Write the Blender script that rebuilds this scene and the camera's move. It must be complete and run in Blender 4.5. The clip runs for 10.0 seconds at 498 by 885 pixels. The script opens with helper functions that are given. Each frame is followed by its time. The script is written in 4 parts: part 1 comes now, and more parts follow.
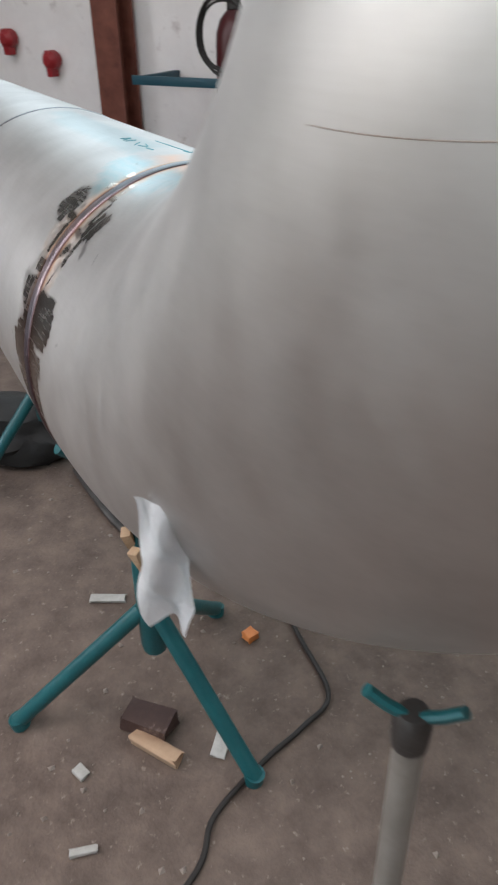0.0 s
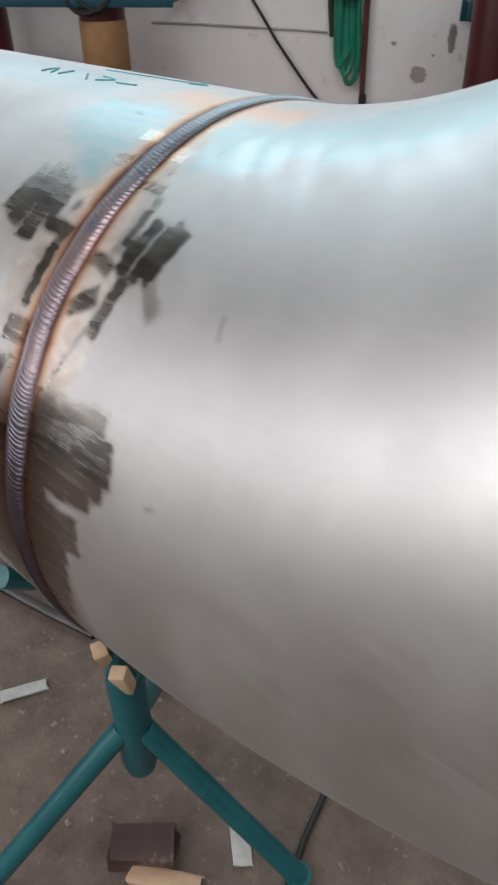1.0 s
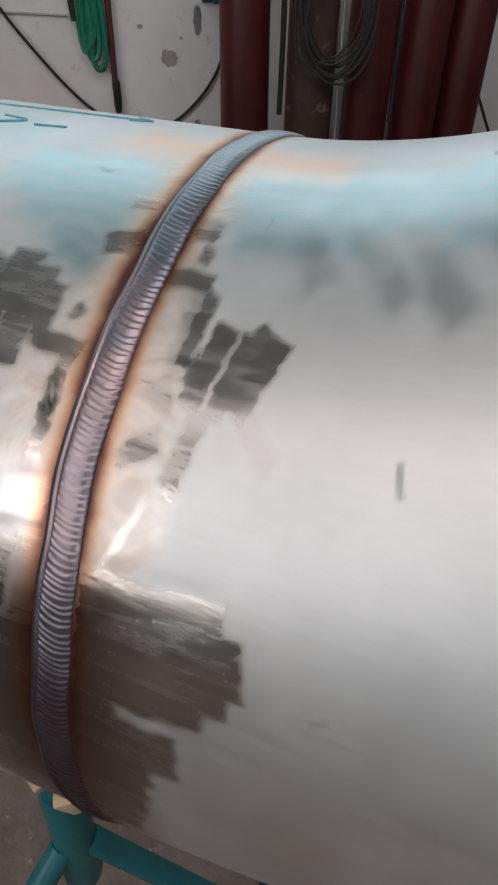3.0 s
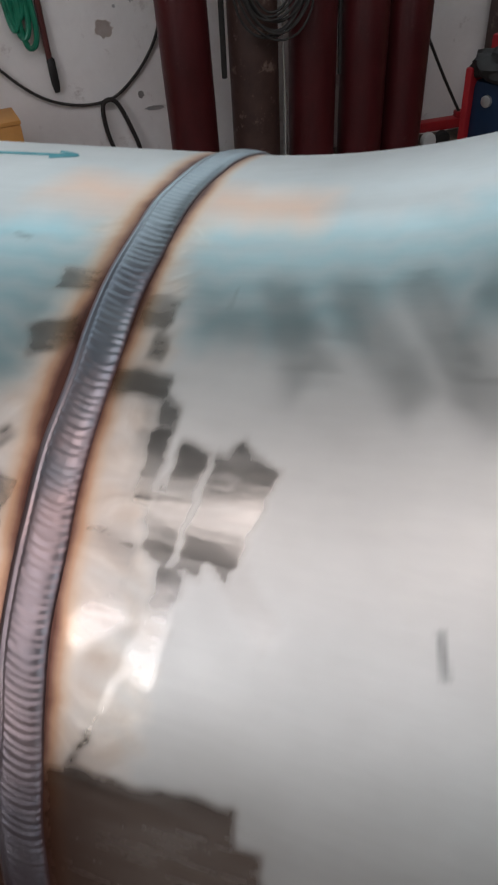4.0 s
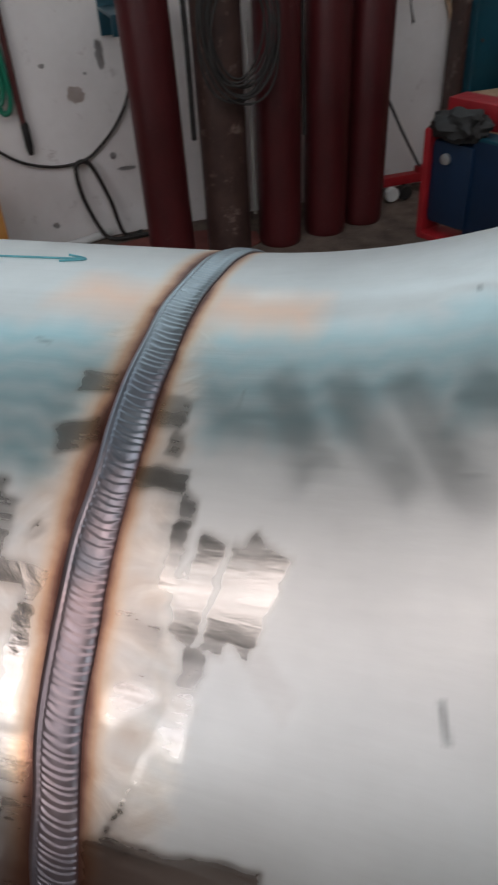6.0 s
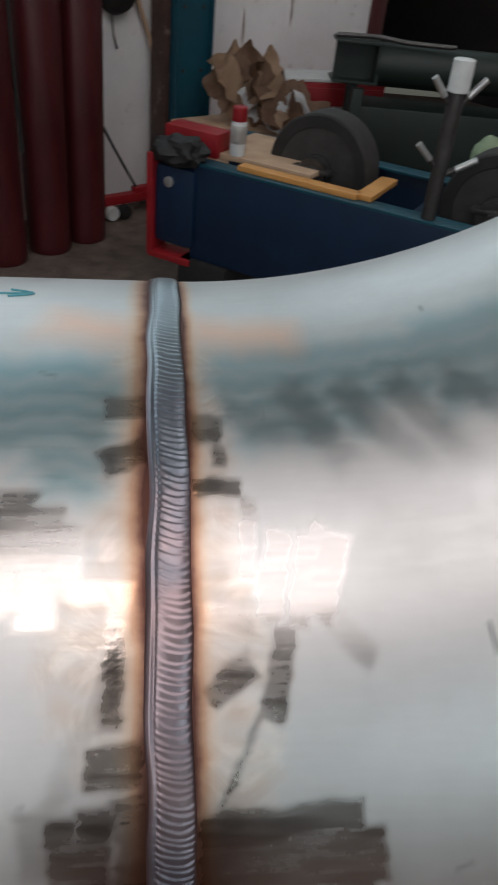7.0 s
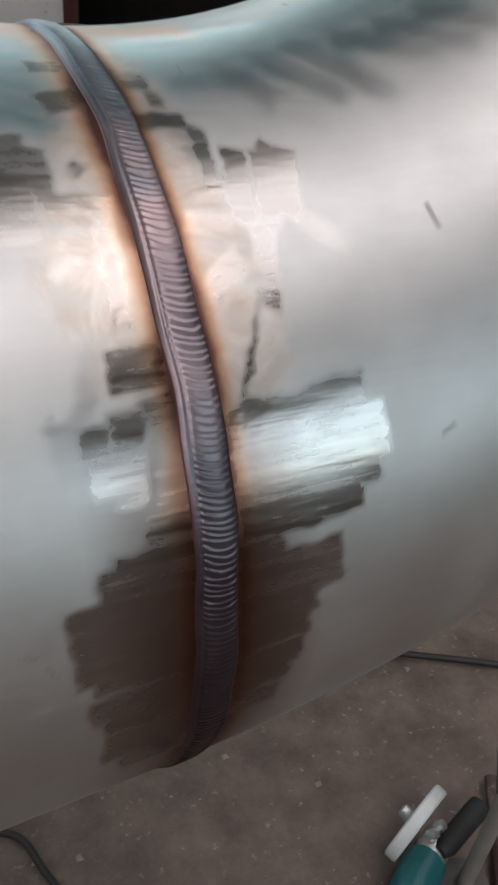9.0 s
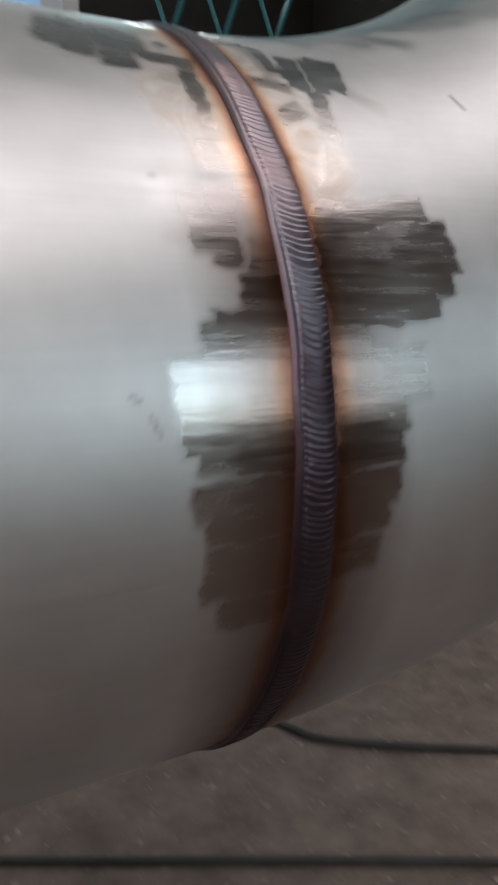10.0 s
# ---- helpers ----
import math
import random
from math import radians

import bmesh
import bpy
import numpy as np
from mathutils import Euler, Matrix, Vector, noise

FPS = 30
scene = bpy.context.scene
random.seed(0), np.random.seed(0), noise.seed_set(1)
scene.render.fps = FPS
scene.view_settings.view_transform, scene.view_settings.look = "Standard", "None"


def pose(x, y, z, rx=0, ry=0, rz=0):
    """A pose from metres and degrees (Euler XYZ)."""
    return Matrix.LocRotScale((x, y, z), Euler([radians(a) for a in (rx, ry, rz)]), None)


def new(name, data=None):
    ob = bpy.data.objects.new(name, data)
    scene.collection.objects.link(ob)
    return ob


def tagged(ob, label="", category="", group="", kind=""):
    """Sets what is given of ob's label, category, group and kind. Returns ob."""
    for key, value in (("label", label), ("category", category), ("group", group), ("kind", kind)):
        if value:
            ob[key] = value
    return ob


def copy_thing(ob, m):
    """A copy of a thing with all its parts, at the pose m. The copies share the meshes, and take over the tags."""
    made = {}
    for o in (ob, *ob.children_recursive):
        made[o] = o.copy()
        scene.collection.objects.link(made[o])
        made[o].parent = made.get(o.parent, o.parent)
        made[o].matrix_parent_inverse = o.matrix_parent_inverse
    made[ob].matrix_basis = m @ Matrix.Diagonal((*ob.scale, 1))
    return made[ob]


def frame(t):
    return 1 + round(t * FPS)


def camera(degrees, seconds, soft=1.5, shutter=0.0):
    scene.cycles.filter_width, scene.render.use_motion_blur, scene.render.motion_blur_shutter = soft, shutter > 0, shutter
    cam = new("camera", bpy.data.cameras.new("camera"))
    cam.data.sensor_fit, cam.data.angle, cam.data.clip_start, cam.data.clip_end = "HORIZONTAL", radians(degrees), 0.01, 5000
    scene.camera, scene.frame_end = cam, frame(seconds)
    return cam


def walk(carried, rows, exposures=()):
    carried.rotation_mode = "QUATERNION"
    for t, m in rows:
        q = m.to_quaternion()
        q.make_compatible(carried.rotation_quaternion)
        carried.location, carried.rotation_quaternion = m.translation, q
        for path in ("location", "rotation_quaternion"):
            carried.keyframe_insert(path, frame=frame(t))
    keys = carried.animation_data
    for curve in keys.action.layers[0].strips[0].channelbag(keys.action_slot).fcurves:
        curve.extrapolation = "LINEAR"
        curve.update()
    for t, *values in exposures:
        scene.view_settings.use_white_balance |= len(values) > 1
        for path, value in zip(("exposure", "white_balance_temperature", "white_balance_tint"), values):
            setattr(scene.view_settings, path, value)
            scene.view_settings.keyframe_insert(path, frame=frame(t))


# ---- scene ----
cam = camera(37.38, 10.0, soft=2.0, shutter=0.4)
ROWS = [
    (0.0, 0.930, -0.400, 1.504, 58.18, 0.86, 62.26),
    (0.3, 0.783, -0.453, 1.500, 57.41, -0.33, 56.51),
    (0.6, 0.597, -0.450, 1.467, 56.54, 1.41, 48.48),
    (1.0, 0.385, -0.426, 1.434, 52.96, 0.79, 42.12),
    (1.5, 0.239, -0.442, 1.430, 53.72, 0.34, 33.79),
    (2.0, 0.197, -0.444, 1.433, 52.71, 0.30, 26.94),
    (3.5, 0.148, -0.367, 1.441, 50.83, -0.52, 20.48),
    (4.0, 0.132, -0.315, 1.445, 48.81, 2.74, 17.48),
    (4.5, 0.132, -0.278, 1.476, 50.04, 4.29, 16.96),
    (5.0, 0.146, -0.278, 1.477, 50.83, 5.02, 18.15),
    (5.5, 0.159, -0.304, 1.472, 51.76, 4.96, 19.72),
    (7.0, -0.014, -0.383, 1.505, 53.78, -5.11, -5.98),
    (7.5, -0.047, -0.429, 1.480, 54.87, -6.22, -11.94),
    (8.0, -0.095, -0.467, 1.441, 54.49, -7.04, -16.50),
    (8.2, -0.103, -0.475, 1.424, 54.75, -6.48, -19.31),
    (8.5, -0.110, -0.479, 1.390, 55.86, -5.48, -23.75),
    (9.0, -0.125, -0.471, 1.346, 57.19, -5.29, -27.47),
    (9.5, -0.143, -0.448, 1.259, 63.25, -8.03, -33.76),
    (10.0, -0.191, -0.537, 1.135, 78.72, -0.51, -28.47),
]
walk(cam, [(t, pose(x, y, z, rx, ry, rz)) for t, x, y, z, rx, ry, rz in ROWS],
     exposures=[(0.0, 0.85), (0.5, 0.88), (1.0, 0.6), (1.5, 0.42), (2.2, 0.42), (3.5, 0.12), (5.5, 0.05), (7.0, 0.08), (8.5, 0.0), (9.5, 0.15), (10.0, 0.12)])

# ---- world and light ----
TURN = 33.84                                   # the workshop's long wall against the pipe
ROOM = pose(0, 4.146, 0, 0, 0, TURN)           # x along the long wall, -y into the room
DOOR_Z0, DOOR_H = 1.55, 4.6
ROOM_D, ROOM_H = 8.6, 5.5
world = bpy.data.worlds.new("sky")
scene.world = world
world.use_nodes = True
wn = world.node_tree.nodes
sky = wn.new("ShaderNodeTexSky")
sky.sky_type, sky.sun_disc, sky.sun_elevation, sky.sun_rotation = "NISHITA", False, radians(50), radians(200)
wn["Background"].inputs["Strength"].default_value = 0.12
world.node_tree.links.new(sky.outputs[0], wn["Background"].inputs[0])


def area(name, m, w, h, watts, colour):
    lamp = bpy.data.lights.new(name, "AREA")
    lamp.shape, lamp.size, lamp.size_y, lamp.energy, lamp.color = "RECTANGLE", w, h, watts, colour
    ob = new(name, lamp)
    ob.matrix_world = m
    return ob


DOOR_Y0, DOOR_Y1 = -8.4, -4.4                  # the open bay at the end, over a half-height wall added to cut low light
SIDE_X0, SIDE_X1, SIDE_Z0, SIDE_H = -4.7, -2.0, 1.25, 2.75   # a long window in the wall behind the camera
ROOF_X0, ROOF_X1, ROOF_Y0, ROOF_Y1 = -6.5, 2.4, -7.1, -4.3
END_X0, END_X1, END_Z0 = 1.9, 4.1, 4.05
BAND_X0, BAND_X1, BAND_Z0, BAND_Z1 = -7.0, 1.6, 2.45, 4.9   # sheeting high in the long wall
area("bay_daylight", ROOM @ pose(-7.95, (DOOR_Y0 + DOOR_Y1) / 2, (DOOR_Z0 + DOOR_H) / 2, 90, 0, -90), DOOR_Y1 - DOOR_Y0, DOOR_H - DOOR_Z0, 84, (1.0, 0.96, 0.93))
area("roof_daylight", ROOM @ pose((ROOF_X0 + ROOF_X1) / 2, (ROOF_Y0 + ROOF_Y1) / 2, ROOM_H - 0.04), ROOF_X1 - ROOF_X0, ROOF_Y1 - ROOF_Y0, 156, (1.0, 0.94, 0.905))
area("teal_sheet_daylight", ROOM @ pose((BAND_X0 + BAND_X1) / 2, -0.03, (BAND_Z0 + BAND_Z1) / 2, -90, 0, 0), BAND_X1 - BAND_X0, BAND_Z1 - BAND_Z0, 92, (0.80, 0.93, 0.925))
area("teal_end_daylight", ROOM @ pose((END_X0 + END_X1) / 2, -0.03, (END_Z0 + BAND_Z1) / 2, -90, 0, 0), END_X1 - END_X0, BAND_Z1 - END_Z0, 38, (0.78, 0.93, 0.94))
area("window_daylight", ROOM @ pose((SIDE_X0 + SIDE_X1) / 2, -ROOM_D + 0.04, (SIDE_Z0 + SIDE_H) / 2, 90, 0, 0), SIDE_X1 - SIDE_X0, SIDE_H - SIDE_Z0, 30, (0.74, 0.93, 1.0))


# ---- materials ----
def material(name):
    m = bpy.data.materials.new(name)
    m.use_nodes = True
    return m, m.node_tree.nodes, m.node_tree.links, m.node_tree.nodes["Principled BSDF"]


def ramp(nodes, stops):
    r = nodes.new("ShaderNodeValToRGB")
    els = r.color_ramp.elements
    while len(els) < len(stops):
        els.new(0.5)
    for e, (p, c) in zip(els, stops):
        e.position, e.color = p, (*c, 1)
    return r


def noise_node(nodes, links, scale, detail=5, rough=0.6, coord="Object", stretch=None):
    n = nodes.new("ShaderNodeTexNoise")
    n.inputs["Scale"].default_value, n.inputs["Detail"].default_value, n.inputs["Roughness"].default_value = scale, detail, rough
    c = nodes.new("ShaderNodeTexCoord")
    if stretch:
        mp = nodes.new("ShaderNodeMapping")
        mp.inputs["Scale"].default_value = stretch
        links.new(c.outputs[coord], mp.inputs[0])
        links.new(mp.outputs[0], n.inputs[0])
    else:
        links.new(c.outputs[coord], n.inputs[0])
    return n


def mixc(nodes, links, fac, a, b, kind="MIX"):
    m = nodes.new("ShaderNodeMix")
    m.data_type, m.blend_type = "RGBA", kind
    for sock, v in ((m.inputs[0], fac), (m.inputs[6], a), (m.inputs[7], b)):
        if isinstance(v, (int, float)):
            sock.default_value = v
        elif isinstance(v, tuple):
            sock.default_value = (*v, 1)
        else:
            links.new(v, sock)
    return m.outputs[2]


def calc(nodes, links, op, a, b=0.0, clamp=False):
    m = nodes.new("ShaderNodeMath")
    m.operation, m.use_clamp = op, clamp
    for sock, v in zip(m.inputs, (a, b)):
        if isinstance(v, (int, float)):
            sock.default_value = v
        else:
            links.new(v, sock)
    return m.outputs[0]


def plain(name, dark, light, rough=0.5, metal=0.0, scale=12, bump=0.15, spots=None, stretch=None, size=0.004):
    """A surface in two tones at two scales, with fine relief and worn spots."""
    m, nodes, links, bsdf = material(name)
    big = noise_node(nodes, links, scale, 6, 0.62, stretch=stretch)
    fine = noise_node(nodes, links, scale * 9, 4, 0.6)
    r = ramp(nodes, [(0.32, dark), (0.68, light)])
    links.new(big.outputs[0], r.inputs[0])
    col = mixc(nodes, links, 0.35, r.outputs[0], mixc(nodes, links, fine.outputs[0], dark, light))
    if spots:
        colour, amount, sc = spots
        n = noise_node(nodes, links, sc, 8, 0.7)
        sr = ramp(nodes, [(1 - amount - 0.05, (0, 0, 0)), (1 - amount + 0.05, (1, 1, 1))])
        links.new(n.outputs[0], sr.inputs[0])
        col = mixc(nodes, links, sr.outputs[0], col, colour)
    links.new(col, bsdf.inputs["Base Color"])
    rr = calc(nodes, links, "ADD", calc(nodes, links, "MULTIPLY", fine.outputs[0], 0.25), rough - 0.12, True)
    links.new(rr, bsdf.inputs["Roughness"])
    bsdf.inputs["Metallic"].default_value = metal
    b = nodes.new("ShaderNodeBump")
    b.inputs["Strength"].default_value, b.inputs["Distance"].default_value = bump, size
    links.new(fine.outputs[0], b.inputs["Height"])
    links.new(b.outputs[0], bsdf.inputs["Normal"])
    return m


def attr(nodes, name):
    a = nodes.new("ShaderNodeAttribute")
    a.attribute_name = name
    return a.outputs["Fac"]


def make_steel():
    """Satin stainless steel with heat tint beside the weld, polished flap-disc strokes and a pale ground margin."""
    m, nodes, links, bsdf = material("satin_stainless_steel")

    def op(kind, a, b=0.0, clamp=False):
        return calc(nodes, links, kind, a, b, clamp)

    def mix(fac, a, b):
        return mixc(nodes, links, fac, a, b)
    along, around = attr(nodes, "along"), attr(nodes, "around")
    polish, peach, smear, teal_sheen, haze, nick = (attr(nodes, k) for k in ("polish", "peach", "smear", "teal_sheen", "haze", "nick"))
    cloud = noise_node(nodes, links, 5, 5, 0.6)
    grain = noise_node(nodes, links, 60, 4, 0.6, stretch=(0.25, 3, 3))
    scratch = noise_node(nodes, links, 90, 3, 0.5, stretch=(0.12, 4, 4))
    streak = noise_node(nodes, links, 75, 4, 0.6, stretch=(0.35, 2.2, 2.2))
    wob = noise_node(nodes, links, 16, 4, 0.55)
    crumb = noise_node(nodes, links, 75, 4, 0.6)
    mott = noise_node(nodes, links, 13, 6, 0.65, stretch=(1.6, 0.8, 0.8))
    arcs = noise_node(nodes, links, 26, 3, 0.5)
    arcs.inputs["Distortion"].default_value = 2.4
    base = ramp(nodes, [(0.3, (0.47, 0.452, 0.437)), (0.7, (0.66, 0.642, 0.625))])
    links.new(cloud.outputs[0], base.inputs[0])
    col = mix(op("MULTIPLY", grain.outputs[0], 0.25), base.outputs[0], (0.70, 0.69, 0.68))
    # worn edges of the strokes: the disc skips here and there
    bite = op("ADD", op("MULTIPLY", op("SUBTRACT", streak.outputs[0], 0.40), 1.6, True), 0.82)
    polish = op("MULTIPLY", polish, bite, True)
    haze = op("MULTIPLY", haze, op("ADD", op("MULTIPLY", crumb.outputs[0], 0.9), 0.45), True)
    pale = mix(op("MULTIPLY", op("SUBTRACT", arcs.outputs[0], 0.42), 4.0, True), (0.58, 0.46, 0.37), (0.80, 0.71, 0.63))
    col = mix(op("MULTIPLY", haze, 0.75), col, pale)
    # teal mirrored from the high sheeting is painted into the rubbed strokes
    col = mix(op("MULTIPLY", teal_sheen, 0.75), col, (0.235, 0.435, 0.475))
    col = mix(op("MULTIPLY", smear, 0.36), col, (0.38, 0.385, 0.385))
    col = mix(op("MULTIPLY", polish, 0.9), col, (0.37, 0.338, 0.318))
    col = mix(op("MULTIPLY", peach, 0.8), col, (0.78, 0.47, 0.325))
    col = mix(op("MULTIPLY", nick, 0.5), col, (0.17, 0.165, 0.16))
    # heat tint: distance from the weld, ragged by noise
    d = op("ADD", op("ABSOLUTE", along), op("MULTIPLY", op("SUBTRACT", wob.outputs[0], 0.5), 0.009))
    d = op("ADD", d, op("MULTIPLY", op("SUBTRACT", crumb.outputs[0], 0.5), 0.004))
    f = op("MULTIPLY", op("SUBTRACT", d, 0.0118), 66.0, True)
    tint = ramp(nodes, [(0.0, (0.10, 0.036, 0.026)), (0.12, (0.21, 0.085, 0.05)), (0.30, (0.46, 0.235, 0.125)), (0.60, (0.64, 0.44, 0.30)), (1.0, (0.66, 0.58, 0.52))])
    links.new(f, tint.inputs[0])
    amt = ramp(nodes, [(0.0, (0.97, 0.97, 0.97)), (0.35, (0.78, 0.78, 0.78)), (0.95, (0, 0, 0))])
    links.new(f, amt.inputs[0])
    col = mix(amt.outputs[0], col, tint.outputs[0])
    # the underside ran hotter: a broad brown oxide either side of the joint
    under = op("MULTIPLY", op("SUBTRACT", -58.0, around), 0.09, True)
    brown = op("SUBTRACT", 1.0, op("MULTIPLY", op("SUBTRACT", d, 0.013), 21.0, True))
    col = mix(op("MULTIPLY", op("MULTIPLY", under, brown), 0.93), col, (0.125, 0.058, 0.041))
    links.new(col, bsdf.inputs["Base Color"])
    bsdf.inputs["Metallic"].default_value = 1.0
    # gloss: satin steel, glossier where it was ground
    r = op("ADD", op("MULTIPLY", scratch.outputs[0], 0.14), 0.42)
    r = op("ADD", r, op("MULTIPLY", op("SUBTRACT", mott.outputs[0], 0.5), 0.22))
    r = op("SUBTRACT", r, op("MULTIPLY", haze, op("ADD", op("MULTIPLY", op("SUBTRACT", wob.outputs[0], 0.5), 0.7), 0.0)))
    r = op("SUBTRACT", r, op("MULTIPLY", teal_sheen, 0.15))
    r = op("SUBTRACT", r, op("MULTIPLY", smear, 0.13))
    r = op("SUBTRACT", op("MAXIMUM", r, 0.292), op("MULTIPLY", polish, 0.305))
    r = op("MINIMUM", op("MAXIMUM", op("ADD", r, op("MULTIPLY", nick, 0.15)), 0.14), 0.58)
    links.new(r, bsdf.inputs["Roughness"])
    # relief: fine brushing, facets left by the disc, ribs in the strokes
    swirl = noise_node(nodes, links, 220, 3, 0.55, stretch=(0.3, 2, 2))
    facet = noise_node(nodes, links, 30, 2, 0.45, stretch=(0.6, 1.4, 1.4))
    h = op("ADD", op("MULTIPLY", scratch.outputs[0], 0.3), op("MULTIPLY", swirl.outputs[0], 0.25))
    h = op("ADD", h, op("MULTIPLY", mott.outputs[0], 0.32))
    h = op("ADD", h, op("MULTIPLY", op("MULTIPLY", op("SUBTRACT", arcs.outputs[0], 0.5), haze), 4.5))
    h = op("ADD", h, op("MULTIPLY", op("MULTIPLY", op("SUBTRACT", facet.outputs[0], 0.5), polish), 1.7))
    h = op("ADD", h, op("MULTIPLY", op("MULTIPLY", op("SUBTRACT", streak.outputs[0], 0.5), polish), 0.45))
    b = nodes.new("ShaderNodeBump")
    b.inputs["Strength"].default_value, b.inputs["Distance"].default_value = 0.16, 0.0008
    links.new(h, b.inputs["Height"])
    links.new(b.outputs[0], bsdf.inputs["Normal"])
    return m


def make_bead():
    m, nodes, links, bsdf = material("heat_tinted_weld_metal")
    n = noise_node(nodes, links, 24, 5, 0.6)
    g = noise_node(nodes, links, 300, 3, 0.6)
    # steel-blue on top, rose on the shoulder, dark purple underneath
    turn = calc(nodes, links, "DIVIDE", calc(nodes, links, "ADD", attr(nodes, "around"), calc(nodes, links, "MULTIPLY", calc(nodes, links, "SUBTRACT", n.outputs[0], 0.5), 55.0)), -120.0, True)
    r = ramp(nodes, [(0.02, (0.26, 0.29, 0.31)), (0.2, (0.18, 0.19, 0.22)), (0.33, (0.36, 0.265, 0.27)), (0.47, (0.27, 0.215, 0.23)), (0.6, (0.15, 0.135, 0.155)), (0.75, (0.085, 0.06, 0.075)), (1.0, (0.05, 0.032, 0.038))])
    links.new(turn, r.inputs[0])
    edge = attr(nodes, "edge")
    col = mixc(nodes, links, calc(nodes, links, "MULTIPLY", edge, 0.75), r.outputs[0], (0.13, 0.062, 0.06))
    links.new(col, bsdf.inputs["Base Color"])
    bsdf.inputs["Metallic"].default_value = 0.9
    links.new(calc(nodes, links, "ADD", calc(nodes, links, "MULTIPLY", g.outputs[0], 0.24), 0.25), bsdf.inputs["Roughness"])
    b = nodes.new("ShaderNodeBump")
    b.inputs["Strength"].default_value, b.inputs["Distance"].default_value = 0.2, 0.0006
    links.new(g.outputs[0], b.inputs["Height"])
    links.new(b.outputs[0], bsdf.inputs["Normal"])
    return m


STEEL, BEAD = make_steel(), make_bead()
FLOOR = plain("dusty_brown_concrete", (0.070, 0.049, 0.040), (0.215, 0.158, 0.128), 0.88, 0, 9, 0.7, ((0.29, 0.235, 0.2), 0.35, 44), size=0.006)
PLASTER = plain("whitewashed_plaster", (0.74, 0.69, 0.67), (0.88, 0.845, 0.825), 0.85, 0, 2.6, 0.4, ((0.60, 0.54, 0.52), 0.36, 8), size=0.006)
ROOF = plain("grey_roof_sheet", (0.34, 0.35, 0.36), (0.46, 0.47, 0.48), 0.7, 0, 2, 0.2)
MAROON = plain("worn_maroon_paint", (0.042, 0.0055, 0.0068), (0.098, 0.0118, 0.0140), 0.4, 0, 6, 0.3, ((0.13, 0.055, 0.05), 0.31, 24), stretch=(1, 1, 0.35))
RUSTY = plain("rusty_brown_paint", (0.032, 0.014, 0.012), (0.085, 0.046, 0.037), 0.55, 0, 7, 0.3, ((0.20, 0.14, 0.115), 0.38, 16))
TEAL = plain("teal_enamel_paint", (0.006, 0.075, 0.085), (0.015, 0.13, 0.14), 0.35, 0, 14, 0.2, ((0.30, 0.34, 0.32), 0.22, 40))
DARKTEAL = plain("dark_teal_paint", (0.004, 0.045, 0.07), (0.008, 0.075, 0.105), 0.45, 0, 8, 0.2, ((0.12, 0.14, 0.15), 0.24, 30))
BLUE = plain("dark_blue_machine_paint", (0.0018, 0.013, 0.036), (0.004, 0.023, 0.062), 0.45, 0, 5, 0.15, ((0.1, 0.12, 0.14), 0.2, 30))
RED = plain("red_machine_paint", (0.22, 0.007, 0.012), (0.37, 0.015, 0.021), 0.45, 0, 9, 0.15, ((0.35, 0.2, 0.18), 0.2, 25))
YELLOW = plain("yellow_ochre_paint", (0.52, 0.23, 0.055), (0.68, 0.33, 0.10), 0.5, 0, 8, 0.2, ((0.3, 0.2, 0.1), 0.24, 30))
RUBBER = plain("black_rubber", (0.008, 0.0075, 0.0075), (0.022, 0.02, 0.019), 0.65, 0, 15, 0.3, ((0.06, 0.055, 0.05), 0.22, 20))
TREAD = plain("dusty_grey_tread", (0.02, 0.018, 0.017), (0.05, 0.046, 0.043), 0.8, 0, 15, 0.3)
IRON = plain("dark_bare_iron", (0.05, 0.047, 0.045), (0.12, 0.11, 0.105), 0.45, 0.7, 14, 0.3, ((0.16, 0.09, 0.06), 0.3, 22))
BRIGHT = plain("bright_zinc", (0.45, 0.45, 0.44), (0.68, 0.68, 0.67), 0.35, 0.8, 20, 0.15)
GREEN = plain("dark_green_machine_paint", (0.004, 0.009, 0.006), (0.009, 0.019, 0.013), 0.55, 0, 8, 0.2, ((0.12, 0.12, 0.10), 0.26, 25))
WIRE = plain("green_cable_sheath", (0.006, 0.13, 0.075), (0.015, 0.24, 0.14), 0.4, 0, 20, 0.1)
BLACKWIRE = plain("black_cable_sheath", (0.011, 0.009, 0.008), (0.030, 0.024, 0.021), 0.6, 0, 20, 0.1)
BROWNROD = plain("brown_lacquered_rod", (0.07, 0.02, 0.018), (0.13, 0.04, 0.035), 0.4, 0, 20, 0.1)
WOOD = plain("raw_softwood", (0.45, 0.28, 0.16), (0.66, 0.46, 0.30), 0.7, 0, 30, 0.3, stretch=(1, 1, 6))
CARD = plain("brown_cardboard", (0.38, 0.24, 0.15), (0.58, 0.40, 0.27), 0.85, 0, 9, 0.2)
SCRAP = plain("dark_worn_cardboard", (0.19, 0.105, 0.068), (0.40, 0.255, 0.17), 0.85, 0, 11, 0.3)
DULLP = plain("dusty_off_white_paper", (0.34, 0.32, 0.29), (0.55, 0.53, 0.50), 0.85, 0, 25, 0.4)
PAPER = plain("white_crumpled_paper", (0.80, 0.80, 0.81), (0.88, 0.88, 0.885), 0.8, 0, 30, 0.4)
WHITEP = plain("white_plastic", (0.55, 0.55, 0.54), (0.75, 0.75, 0.73), 0.4, 0, 12, 0.1)
POSTP = plain("dull_grey_brown_tube", (0.17, 0.15, 0.13), (0.32, 0.29, 0.26), 0.55, 0.2, 12, 0.2)
